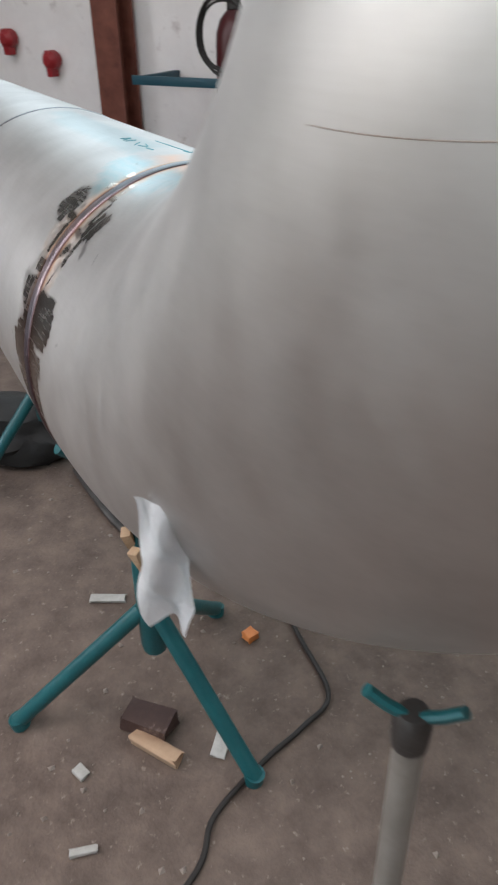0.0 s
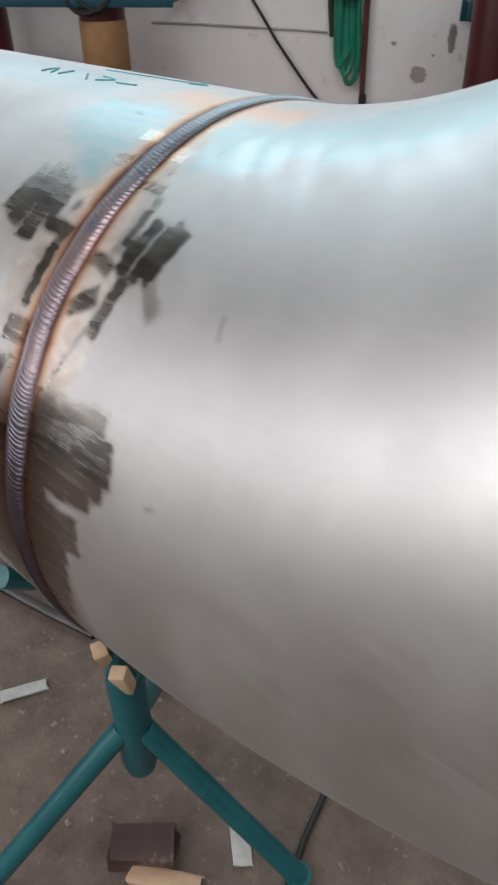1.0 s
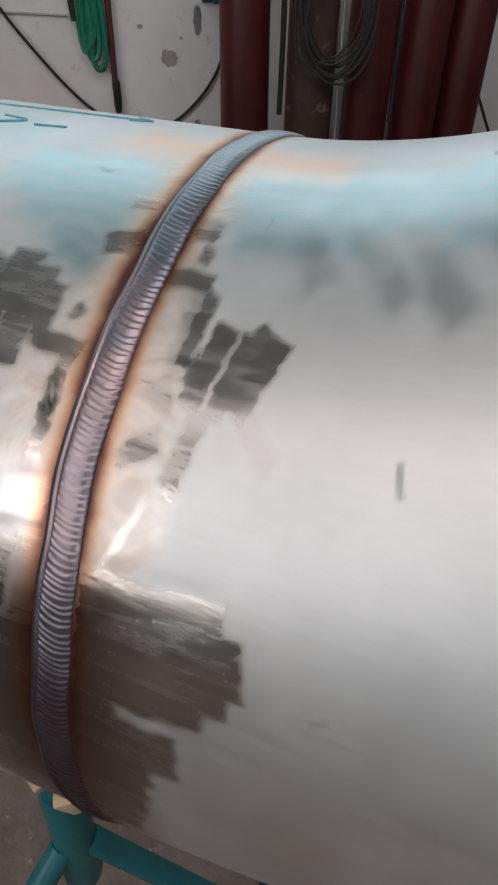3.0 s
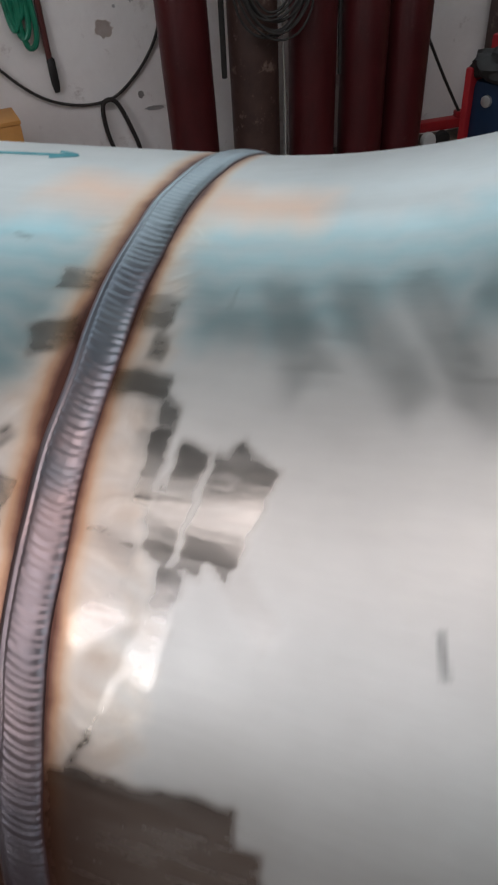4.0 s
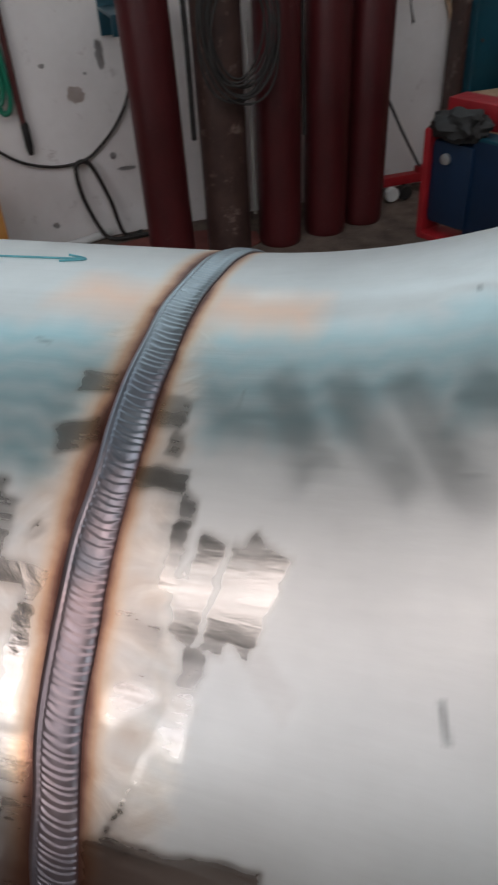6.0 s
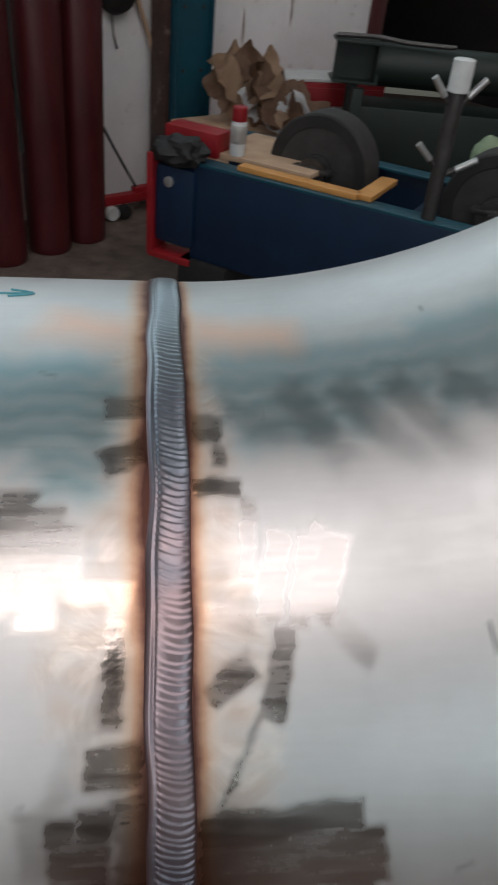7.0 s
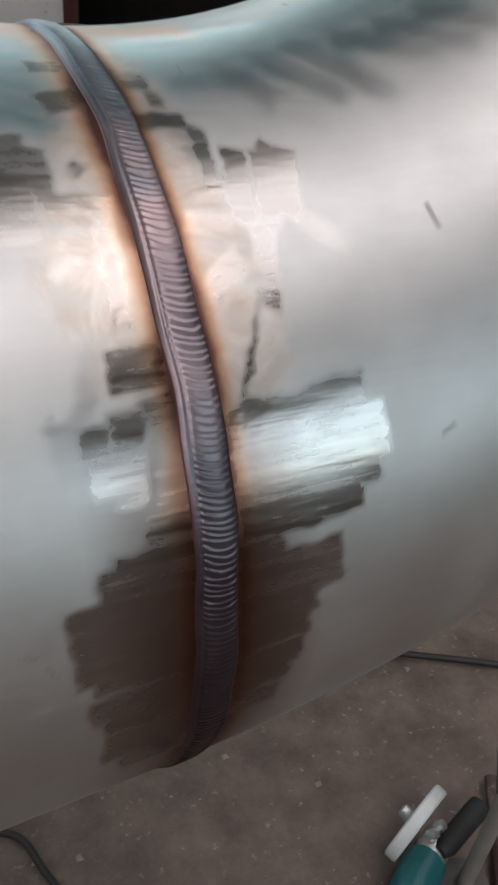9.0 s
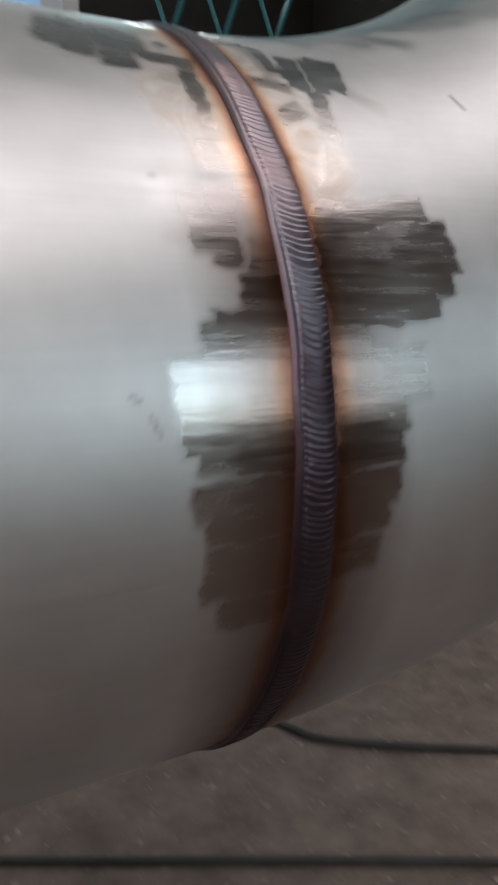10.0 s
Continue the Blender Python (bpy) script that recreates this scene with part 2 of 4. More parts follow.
GREYP = plain("grey_galvanised_tube", (0.36, 0.34, 0.31), (0.52, 0.50, 0.47), 0.5, 0.3, 14, 0.15)
STAIN = plain("grey_wall_stain", (0.38, 0.36, 0.35), (0.52, 0.49, 0.48), 0.9, 0, 30, 0.2)
PINK = plain("pink_wall_stain", (0.66, 0.55, 0.50), (0.74, 0.67, 0.63), 0.9, 0, 30, 0.2)
MAT = plain("dull_red_floor_paint", (0.17, 0.045, 0.04), (0.25, 0.08, 0.065), 0.8, 0, 6, 0.3)
OCHRE = plain("faded_orange_paper", (0.30, 0.15, 0.06), (0.42, 0.24, 0.11), 0.8, 0, 20, 0.2)
GRIT = plain("pale_grit", (0.20, 0.16, 0.135), (0.32, 0.27, 0.235), 0.9, 0, 20, 0.2)
# for unseen walls, kept dark so the pipe's lower half reflects little light
DARKGREY = plain("dark_grey_plaster", (0.085, 0.08, 0.076), (0.17, 0.155, 0.145), 0.85, 0, 2.2, 0.3, ((0.24, 0.22, 0.2), 0.3, 6))
# near black; in the store room it stands for the lack of light
DARKWALL = plain("near_black_wall", (0.012, 0.010, 0.009), (0.03, 0.024, 0.022), 0.8, 0, 4, 0.3)
RUSTRED = plain("mottled_rust", (0.09, 0.022, 0.014), (0.24, 0.085, 0.055), 0.75, 0, 9, 0.4, ((0.30, 0.22, 0.18), 0.28, 14))
ORANGE = plain("orange_rubber", (0.55, 0.16, 0.04), (0.75, 0.27, 0.08), 0.5, 0, 20, 0.1)
PALEGREEN = plain("pale_green_sacking", (0.22, 0.30, 0.18), (0.32, 0.40, 0.26), 0.8, 0, 20, 0.3)
INK = plain("teal_marker_ink", (0.06, 0.26, 0.31), (0.12, 0.38, 0.42), 0.6, 0, 60, 0.1)


# ---- building helpers ----
def mesh_of(name, bm, mat, smooth=True):
    me = bpy.data.meshes.new(name)
    bmesh.ops.recalc_face_normals(bm, faces=bm.faces)
    bm.to_mesh(me)
    bm.free()
    me.materials.append(mat)
    if smooth:
        me.shade_smooth()
        me.set_sharp_from_angle(angle=radians(35))
    return me


def part(name, bm, mat, parent, label="", smooth=True):
    ob = new(name, mesh_of(name, bm, mat, smooth))
    ob.parent = parent
    if label:
        tagged(ob, label)
    return ob


def thing(name, label, category, m=None, group="", kind=""):
    ob = new(name)
    ob.empty_display_size = 0.05
    if m is not None:
        ob.matrix_world = m
    return tagged(ob, label, category, group, kind)


def solid(name, bm, mat, label, category, m=None, group="", kind="", smooth=True):
    ob = new(name, mesh_of(name, bm, mat, smooth))
    if m is not None:
        ob.matrix_world = m
    return tagged(ob, label, category, group, kind)


def box(bm, centre, size, m=None, bevel=0.0):
    mm = Matrix.Translation(centre) @ Matrix.Diagonal((*size, 1))
    if m is not None:
        mm = m @ mm
    r = bmesh.ops.create_cube(bm, size=1, matrix=mm)
    if bevel:
        edges = list({e for v in r["verts"] for e in v.link_edges})
        bmesh.ops.bevel(bm, geom=edges, offset=bevel, segments=2, affect="EDGES", profile=0.6)
    return bm


def sweep(bm, pts, r, seg=10, closed=False, flat=1.0):
    """A round bar or cable along points; r is one radius or one for each point."""
    pts = [Vector(p) for p in pts]
    n = len(pts)
    rs = r if isinstance(r, (list, tuple)) else [r] * n
    rings, ref = [], None
    for i, p in enumerate(pts):
        d = (pts[(i + 1) % n] - pts[i - 1]) if closed else (pts[min(i + 1, n - 1)] - pts[max(i - 1, 0)])
        d.normalize()
        if ref is None:
            ref = d.orthogonal().normalized()
        ref = (ref - d * ref.dot(d)).normalized()
        side = d.cross(ref)
        rings.append([bm.verts.new(p + rs[i] * (math.cos(a) * ref + flat * math.sin(a) * side)) for a in (2 * math.pi * k / seg for k in range(seg))])
    for i in range(n if closed else n - 1):
        a, b = rings[i], rings[(i + 1) % n]
        for k in range(seg):
            bm.faces.new((a[k], a[(k + 1) % seg], b[(k + 1) % seg], b[k]))
    if not closed:
        bm.faces.new(rings[0][::-1])
        bm.faces.new(rings[-1])
    return bm


def spline(pts, n=8):
    """Points of a smooth line through the given ones."""
    p = [Vector(q) for q in pts]
    out = []
    for i in range(len(p) - 1):
        a, b, c, d = p[max(i - 1, 0)], p[i], p[i + 1], p[min(i + 2, len(p) - 1)]
        for k in range(n):
            t = k / n
            out.append(0.5 * ((2 * b) + (c - a) * t + (2 * a - 5 * b + 4 * c - d) * t * t + (3 * b - a - 3 * c + d) * t ** 3))
    return out + [p[-1]]


def lathe(bm, profile, seg=32, m=None):
    rings = []
    for r, z in profile:
        if r < 1e-6:
            rings.append([bm.verts.new((0, 0, z))])
        else:
            rings.append([bm.verts.new((r * math.cos(a), r * math.sin(a), z)) for a in (2 * math.pi * k / seg for k in range(seg))])
    for a, b in zip(rings, rings[1:]):
        for k in range(seg):
            q = [a[k % len(a)], a[(k + 1) % len(a)], b[(k + 1) % len(b)], b[k % len(b)]]
            q = list(dict.fromkeys(q))
            if len(q) > 2:
                bm.faces.new(q)
    if m is not None:
        bmesh.ops.transform(bm, matrix=m, verts=bm.verts)
    return bm


def rod(bm, a, b, r, seg=14):
    return sweep(bm, [a, b], r, seg)


# ---- the room ----
def room():
    bm = bmesh.new()
    bmesh.ops.create_grid(bm, x_segments=60, y_segments=60, size=9, matrix=pose(-1, -1, 0))
    for v in bm.verts:
        v.co.z = 0.004 * (noise.noise(v.co * 1.7) - 0.3)
    solid("floor", bm, FLOOR, "brown dusty rough concrete workshop floor", "floor", kind="structure")

    def wall(name, pieces, label, mat=PLASTER):
        bm = bmesh.new()
        for c, sz in pieces:
            box(bm, c, sz)
        solid(name, bm, mat, label, "wall", ROOM, kind="structure", smooth=False)
    L, Rr, E0, E1 = -8.0, 6.0, 1.78, 4.6
    low, top = BAND_Z0, BAND_Z1
    wall("wall_north", [(((L + E0) / 2, 0.1, low / 2), (E0 - L, 0.2, low)), (((L + E0) / 2, 0.1, (ROOM_H + top) / 2), (E0 - L, 0.2, ROOM_H - top)),
                        (((L + BAND_X0) / 2, 0.1, (low + top) / 2), (BAND_X0 - L, 0.2, top - low)), (((E0 + BAND_X1) / 2, 0.1, (low + top) / 2), (E0 - BAND_X1, 0.2, top - low))],
         "whitewashed stained plaster wall behind gas cylinders")
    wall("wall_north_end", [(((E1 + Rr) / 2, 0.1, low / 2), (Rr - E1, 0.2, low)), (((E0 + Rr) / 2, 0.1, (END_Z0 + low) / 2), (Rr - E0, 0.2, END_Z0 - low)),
                            (((E0 + Rr) / 2, 0.1, (ROOM_H + top) / 2), (Rr - E0, 0.2, ROOM_H - top)), (((END_X1 + Rr) / 2, 0.1, (END_Z0 + top) / 2), (Rr - END_X1, 0.2, top - END_Z0)), (((E0 + END_X0) / 2, 0.1, (END_Z0 + top) / 2), (END_X0 - E0, 0.2, top - END_Z0))], "near-black wall round the store opening", DARKWALL)
    y = -ROOM_D - 0.1
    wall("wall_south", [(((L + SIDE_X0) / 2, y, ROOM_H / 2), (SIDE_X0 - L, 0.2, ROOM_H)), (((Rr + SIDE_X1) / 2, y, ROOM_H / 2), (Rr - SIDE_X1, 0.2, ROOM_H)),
                        (((SIDE_X0 + SIDE_X1) / 2, y, (ROOM_H + SIDE_H) / 2), (SIDE_X1 - SIDE_X0, 0.2, ROOM_H - SIDE_H)), (((SIDE_X0 + SIDE_X1) / 2, y, SIDE_Z0 / 2), (SIDE_X1 - SIDE_X0, 0.2, SIDE_Z0))], "dark grey plaster wall with a long window", DARKGREY)
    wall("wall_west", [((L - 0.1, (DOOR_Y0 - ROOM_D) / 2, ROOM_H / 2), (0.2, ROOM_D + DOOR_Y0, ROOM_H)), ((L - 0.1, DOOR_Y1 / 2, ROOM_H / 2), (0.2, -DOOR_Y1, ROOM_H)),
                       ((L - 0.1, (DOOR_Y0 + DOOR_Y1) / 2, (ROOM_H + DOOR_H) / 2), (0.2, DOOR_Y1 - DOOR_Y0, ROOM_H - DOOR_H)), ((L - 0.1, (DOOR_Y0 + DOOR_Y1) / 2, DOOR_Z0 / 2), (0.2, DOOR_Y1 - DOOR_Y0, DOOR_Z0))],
         "dark grey end wall with a wide open bay above an added half-height wall", DARKGREY)
    wall("wall_east", [((Rr + 0.1, -ROOM_D / 2, 1.7), (0.2, ROOM_D + 0.4, 3.4))], "plain plaster end wall")
    wall("wall_east_gable", [((Rr + 0.1, -ROOM_D / 2, (3.4 + ROOM_H) / 2), (0.2, ROOM_D + 0.4, ROOM_H - 3.4))], "near-black gable above the end wall", DARKWALL)
    # the store's unlit gloom is painted into its near-black walls
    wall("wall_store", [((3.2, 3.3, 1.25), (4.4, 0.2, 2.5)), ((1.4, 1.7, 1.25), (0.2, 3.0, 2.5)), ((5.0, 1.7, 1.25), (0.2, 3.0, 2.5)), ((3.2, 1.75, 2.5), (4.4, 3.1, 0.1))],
         "store room walls coloured near black for unlit gloom", DARKWALL)
    bm = bmesh.new()
    box(bm, (-1, ROOF_Y1 / 2, ROOM_H + 0.06), (14.4, -ROOF_Y1 + 0.4, 0.1))
    box(bm, (-1, (ROOF_Y0 - ROOM_D) / 2 - 0.1, ROOM_H + 0.06), (14.4, ROOM_D + ROOF_Y0 + 0.2, 0.1))
    box(bm, ((ROOF_X0 - 8.2) / 2, (ROOF_Y0 + ROOF_Y1) / 2, ROOM_H + 0.06), (ROOF_X0 + 8.2, ROOF_Y1 - ROOF_Y0, 0.1))
    box(bm, ((ROOF_X1 + 6.2) / 2, (ROOF_Y0 + ROOF_Y1) / 2, ROOM_H + 0.06), (6.2 - ROOF_X1, ROOF_Y1 - ROOF_Y0, 0.1))
    solid("ceiling", bm, ROOF, "grey corrugated workshop roof", "ceiling", ROOM, kind="structure", smooth=False)
    bm = bmesh.new()
    for x in (E0 - 0.04, E1 + 0.04):
        box(bm, (x, -0.03, 1.25), (0.09, 0.06, 2.5), bevel=0.006)
    box(bm, ((E0 + E1) / 2, -0.03, 2.5), (E1 - E0 + 0.17, 0.06, 0.09), bevel=0.006)
    solid("trim", bm, MAROON, "dark red door frame round the store opening", "door frame", ROOM, kind="structure")


room()

# ---- the pipe ----
R, BEND, AXIS = 0.254, 0.762, 1.054
TILT, PSI = radians(0.68), radians(3.29)
AX = np.array([math.cos(TILT), 0, math.sin(TILT)])
_z, _y = np.array([-math.sin(TILT), 0, math.cos(TILT)]), np.array([0, 1.0, 0])
UP = math.cos(PSI) * _z + math.sin(PSI) * _y
SIDE = np.cross(UP, AX)
ORIGIN = np.array([0, 0, AXIS])
QUARTER = BEND * math.pi / 2


def on_pipe(s, th, r=R):
    """Places on the spool: s metres along its middle line from the weld, th degrees round from its top, r from its middle."""
    s, th = np.broadcast_arrays(np.asarray(s, float), np.radians(np.asarray(th, float)))
    ph = np.clip(s, 0, QUARTER) / BEND
    mid = np.minimum(s, 0)[..., None] * AX + BEND * ((1 - np.cos(ph))[..., None] * UP + np.sin(ph)[..., None] * AX) + np.maximum(s - QUARTER, 0)[..., None] * UP
    inward = np.cos(ph)[..., None] * UP - np.sin(ph)[..., None] * AX
    r = np.broadcast_to(np.asarray(r, float), s.shape)[..., None]
    return ORIGIN + mid + r * (np.cos(th)[..., None] * inward + np.sin(th)[..., None] * SIDE)


def strokes_for(rows, s, th, soft):
    """How far each place lies inside any of the square-ended strokes (s, degrees, s, degrees, half width, strength)."""
    out = np.zeros(s.shape)
    K = math.pi * R / 180
    for a, b, c, d, w, k in rows:
        px, py, qx, qy = a, b * K, c, d * K
        length = max(math.hypot(qx - px, qy - py), 1e-6)
        ux, uy = (qx - px) / length, (qy - py) / length
        run = (s - px) * ux + (th * K - py) * uy
        off = np.abs((th * K - py) * ux - (s - px) * uy) - w
        past = np.maximum(-run, run - length) - w * 0.3
        dist = np.where((off > 0) & (past > 0), np.hypot(off, past), np.maximum(off, past))
        out = np.maximum(out, k * np.clip(0.5 - dist / soft, 0, 1))
    return out


def band(degs, starts, ends, w, k=1.0):
    return [(a, d, b, d + random.uniform(-1.0, 0.6), w, k * random.uniform(0.85, 1)) for d, a, b in zip(degs, starts, ends)]


# flap-disc strokes either side of the weld
GROUND = band((-65.3, -68.2, -71.3, -74.3, -76.6), (0.016,) * 5, (0.098, 0.108, 0.108, 0.100, 0.086), 0.0086)
GROUND += band((-79.5, -82.5, -85.3, -88.5, -92, -96, -100, -104.5), (0.014,) * 8, (0.036, 0.070, 0.070, 0.054, 0.050, 0.047, 0.041, 0.036), 0.0096)
GROUND += band((-56.8, -59.2), (-0.014,) * 2, (-0.037, -0.037), 0.006) + band((-62.5, -65.5, -68.5, -71.5), (-0.012,) * 4, (-0.024, -0.022, -0.023, -0.025), 0.0075, 0.75)
GROUND += band((-74.5, -77, -79.7, -82.2, -85, -88, -91, -94.5, -98, -101.5, -105, -109), (-0.012,) * 12,
               (-0.031, -0.046, -0.054, -0.069, -0.068, -0.067, -0.059, -0.062, -0.055, -0.054, -0.056, -0.046), 0.0088)
GROUND += [(-0.033, -62.5, -0.037, -71, 0.0085, 0.85), (-0.049, -63.5, -0.046, -70, 0.0075, 0.8), (-0.061, -62.5, -0.058, -69, 0.007, 0.32)]
GROUND += [(0.050, -32, 0.045, -40.5, 0.0056, 0.9), (0.068, -36, 0.057, -44.2, 0.0086, 0.92), (0.086, -37, 0.074, -45.2, 0.0074, 0.92), (0.103, -36.8, 0.086, -44.6, 0.0092, 1),
           (0.096, -35.6, 0.088, -37.5, 0.006, 0.95), (0.056, -38.5, 0.052, -42, 0.004, 0.85), (0.066, -45.5, 0.055, -54, 0.0075, 0.8), (0.097, -45.5, 0.114, -49.5, 0.0065, 0.32)]
GROUND += [(0.022, -51.8, 0.044, -48.8, 0.0075, 0.8), (0.018, -43.4, 0.046, -45, 0.005, 0.78), (0.041, -33, 0.037, -45, 0.005, 0.3), (0.058, -49.5, 0.026, -63, 0.0018, 0.85)]
GROUND += [(-0.046, -40.6, -0.018, -41.6, 0.006, 0.8), (-0.024, -41, -0.027, -54, 0.005, 0.8), (-0.029, -50, -0.052, -62, 0.005, 0.3), (-0.044, -56, -0.062, -69, 0.004, 0.3)]
GROUND += [(-0.082, -32.5, -0.091, -41, 0.0085, 0.7), (-0.070, -31, -0.078, -42.5, 0.0092, 0.8), (-0.057, -33, -0.060, -44.5, 0.0095, 0.8), (-0.046, -34.5, -0.045, -41, 0.006, 0.78)]
GROUND += [(-0.030, -27.3, -0.014, -26, 0.0075, 0.9), (0.014, -30.2, 0.044, -30.8, 0.0055, 0.9), (0.016, -22.5, 0.033, -23.5, 0.008, 0.78), (-0.030, -20, -0.014, -20, 0.0065, 0.78), (-0.030, -36.6, -0.027, -37.2, 0.004, 0.8),
           (0.030, -26.8, 0.036, -27, 0.006, 0.8)]
SMEARS = [(0.088 + 0.040 * i, -18 - 0.8 * i, 0.120 + 0.045 * i + 0.010 * (i % 2), -29 - 2.4 * (i % 3), 0.011, 0.8) for i in range(6)]
SMEARS += [(0.30 + 0.05 * i, -24 - 2 * (i % 2), 0.345 + 0.05 * i, -36 - 3 * (i % 3), 0.012, 0.6) for i in range(5)]
SMEARS += [(0.05, -10, 0.16, -11, 0.005, 0.5), (0.1, -4, 0.45, -6, 0.004, 0.6), (0.2, 1, 0.7, -1, 0.005, 0.5), (0.04, -20, 0.09, -25, 0.01, 0.4), (-0.11, -47, -0.07, -52, 0.01, 0.3), (0.055, -3.4, 0.085, -3.8, 0.004, 0.8)]
NICKS = [(0.1845, -48, 0.186, -51, 0.0018, 1.0), (0.146, -73.7, 0.155, -73.2, 0.0012, 0.9), (0.214, -7, 0.2155, -7, 0.0022, 1.0), (-0.065, -61.3, -0.0645, -61.8, 0.001, 0.9), (-0.09, -84, -0.086, -84.6, 0.001, 0.9),
         (-0.058, -15.2, -0.066, -14.6, 0.0008, 1.0), (0.068, -20, 0.067, -22, 0.0007, 0.8), (-0.082, -86, -0.078, -88, 0.0009, 0.8)]
PEACH = [(-0.062, -4, -0.02, -6.5, 0.014, 0.9), (0.022, -6, 0.10, -8, 0.013, 0.9), (-0.026, -10, -0.02, -40, 0.007, 0.2), (0.024, -20, 0.027, -60, 0.008, 0.2), (-0.024, -40, -0.022, -60, 0.006, 0.2)]

# glossy rubbed strokes, teal reflection painted in, and the pale ground margin of the joint
TEAL_SHEEN = band((-14.5, -17.5, -20.5, -23.5, -26.5, -29.5), (-0.11, -0.115, -0.105, -0.09, -0.066, -0.058), (-0.034, -0.026, -0.026, -0.03, -0.032, -0.034), 0.0085, 0.95)
TEAL_SHEEN += band((-13, -16.5, -20, -23.5), (0.036, 0.036, 0.042, 0.05), (0.26, 0.24, 0.20, 0.14), 0.0095, 0.7) + band((-12, -17, -22), (0.2, 0.2, 0.2), (0.52, 0.46, 0.38), 0.014, 0.65) + band((-3, -8), (-0.62, -0.55), (-0.14, -0.13), 0.02, 0.4)
HAZE = band((-9, -12.5, -16, -19.5, -23, -26.5, -30, -33.5, -37, -41, -45, -49, -53, -57), (-0.01,) * 14, (-0.014, -0.028, -0.020, -0.018, -0.026, -0.022, -0.029, -0.034, -0.030, -0.046, -0.05, -0.055, -0.05, -0.04), 0.0085, 0.9)
HAZE += band((-12.5, -16, -19.5, -23, -26.5, -30, -33.5, -37, -41, -45, -49, -53, -57, -61, -64), (0.01,) * 15, (0.034, 0.026, 0.034, 0.026, 0.038, 0.034, 0.038, 0.038, 0.046, 0.054, 0.060, 0.058, 0.056, 0.050, 0.046), 0.0085, 0.9)


def ring_mesh(name, s, th, radius, closed=True):
    """A skin on the spool over the given lengths and angles, with its wear as attributes."""
    S, T = np.meshgrid(s, th, indexing="ij")
    co = on_pipe(S, T, radius)
    a, b = S.shape
    idx = np.arange(a * b).reshape(a, b)
    nb = np.roll(idx, -1, axis=1) if closed else idx[:, 1:]
    left = idx if closed else idx[:, :-1]
    faces = np.stack([left[:-1], left[1:], nb[1:], nb[:-1]], -1).reshape(-1, 4)
    me = bpy.data.meshes.new(name)
    me.from_pydata(co.reshape(-1, 3).tolist(), [], faces.tolist())
    js = np.sin(T * 1.9) * 0.0007 + np.sin(T * 4.3 + 1) * 0.0005
    jt = np.sin(S * 140) * 0.22 + np.sin(S * 330 + 2) * 0.14
    wear = {"along": S, "around": T, "polish": strokes_for(GROUND, S + js, T + jt, 0.0044), "smear": strokes_for(SMEARS, S + js, T + jt, 0.012), "nick": strokes_for(NICKS, S, T, 0.002),
            "peach": strokes_for(PEACH, S + js, T + jt, 0.03), "teal_sheen": strokes_for(TEAL_SHEEN, S + js * 2, T + jt * 2, 0.018), "haze": strokes_for(HAZE, S + js * 2, T + jt * 2, 0.012)}
    for key, val in wear.items():
        at = me.attributes.new(key, "FLOAT", "POINT")
        at.data.foreach_set("value", np.ascontiguousarray(val.reshape(-1), dtype=np.float32))
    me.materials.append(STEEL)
    me.update()
    me.shade_smooth()
    return me


def bead_mesh(name, s0, half, high, pitch, fine=True):
    """A weld cap round the pipe, with overlapping crescent ripples."""
    n = int(2 * math.pi * R / (pitch / 7 if fine else 0.012))
    th = np.linspace(-180, 180, n, endpoint=False)
    q = np.linspace(-1, 1, 35 if fine else 9)
    Q, T = np.meshgrid(q, th, indexing="ij")
    wander = 0.0007 * np.sin(np.radians(T) * 9) + 0.0005 * np.sin(np.radians(T) * 23 + 1)
    width = half * (1 + 0.02 * np.sin(np.radians(T) * 14) + 0.015 * np.sin(np.radians(T) * 37))
    arc = np.radians(T) * R
    jitter = 0.0007 * np.sin(arc * 170) + 0.0004 * np.sin(arc * 430 + Q * 2) + 0.0003 * np.sin(arc * 907)
    bow = np.clip((Q + 0.62) / 1.62, 0, 1) * 2 - 1            # the last pass lies over the right four fifths of the cap
    phase = (arc + jitter) / pitch + 0.75 * (1 - bow ** 2) + 0.35 * bow
    saw = phase - np.floor(phase)
    crest = np.where(saw < 0.8, saw / 0.8, (1 - saw) / 0.2)
    lively = 0.55 + 0.45 * np.sin(arc * 31 + 1.3) * np.sin(arc * 83)
    ripple = np.where(Q > -0.62, 1, 0.12) * (0.55 + 0.45 * np.clip((np.abs(bow) - 0.2) / 0.5, 0, 1)) * (0.6 + 0.4 * lively)
    h = high * (1 - np.abs(Q) ** 2.6) + 0.00075 * crest * ripple * (1 - Q ** 8)
    h = h - 0.0006 * np.exp(-((Q + 0.62) / 0.05) ** 2) + 0.0004 * np.exp(-((Q + 0.75) / 0.08) ** 2)
    h[0], h[-1] = -0.0006, -0.0006
    co = on_pipe(s0 + wander + Q * width, T, R + h)
    a, b = Q.shape
    idx = np.arange(a * b).reshape(a, b)
    nb = np.roll(idx, -1, axis=1)
    faces = np.stack([idx[:-1], idx[1:], nb[1:], nb[:-1]], -1).reshape(-1, 4)
    me = bpy.data.meshes.new(name)
    me.from_pydata(co.reshape(-1, 3).tolist(), [], faces.tolist())
    at = me.attributes.new("around", "FLOAT", "POINT")
    at.data.foreach_set("value", np.ascontiguousarray(T.reshape(-1), dtype=np.float32))
    at = me.attributes.new("edge", "FLOAT", "POINT")
    at.data.foreach_set("value", np.ascontiguousarray(np.clip((np.abs(Q) - 0.8) / 0.12, 0, 1).reshape(-1), dtype=np.float32))
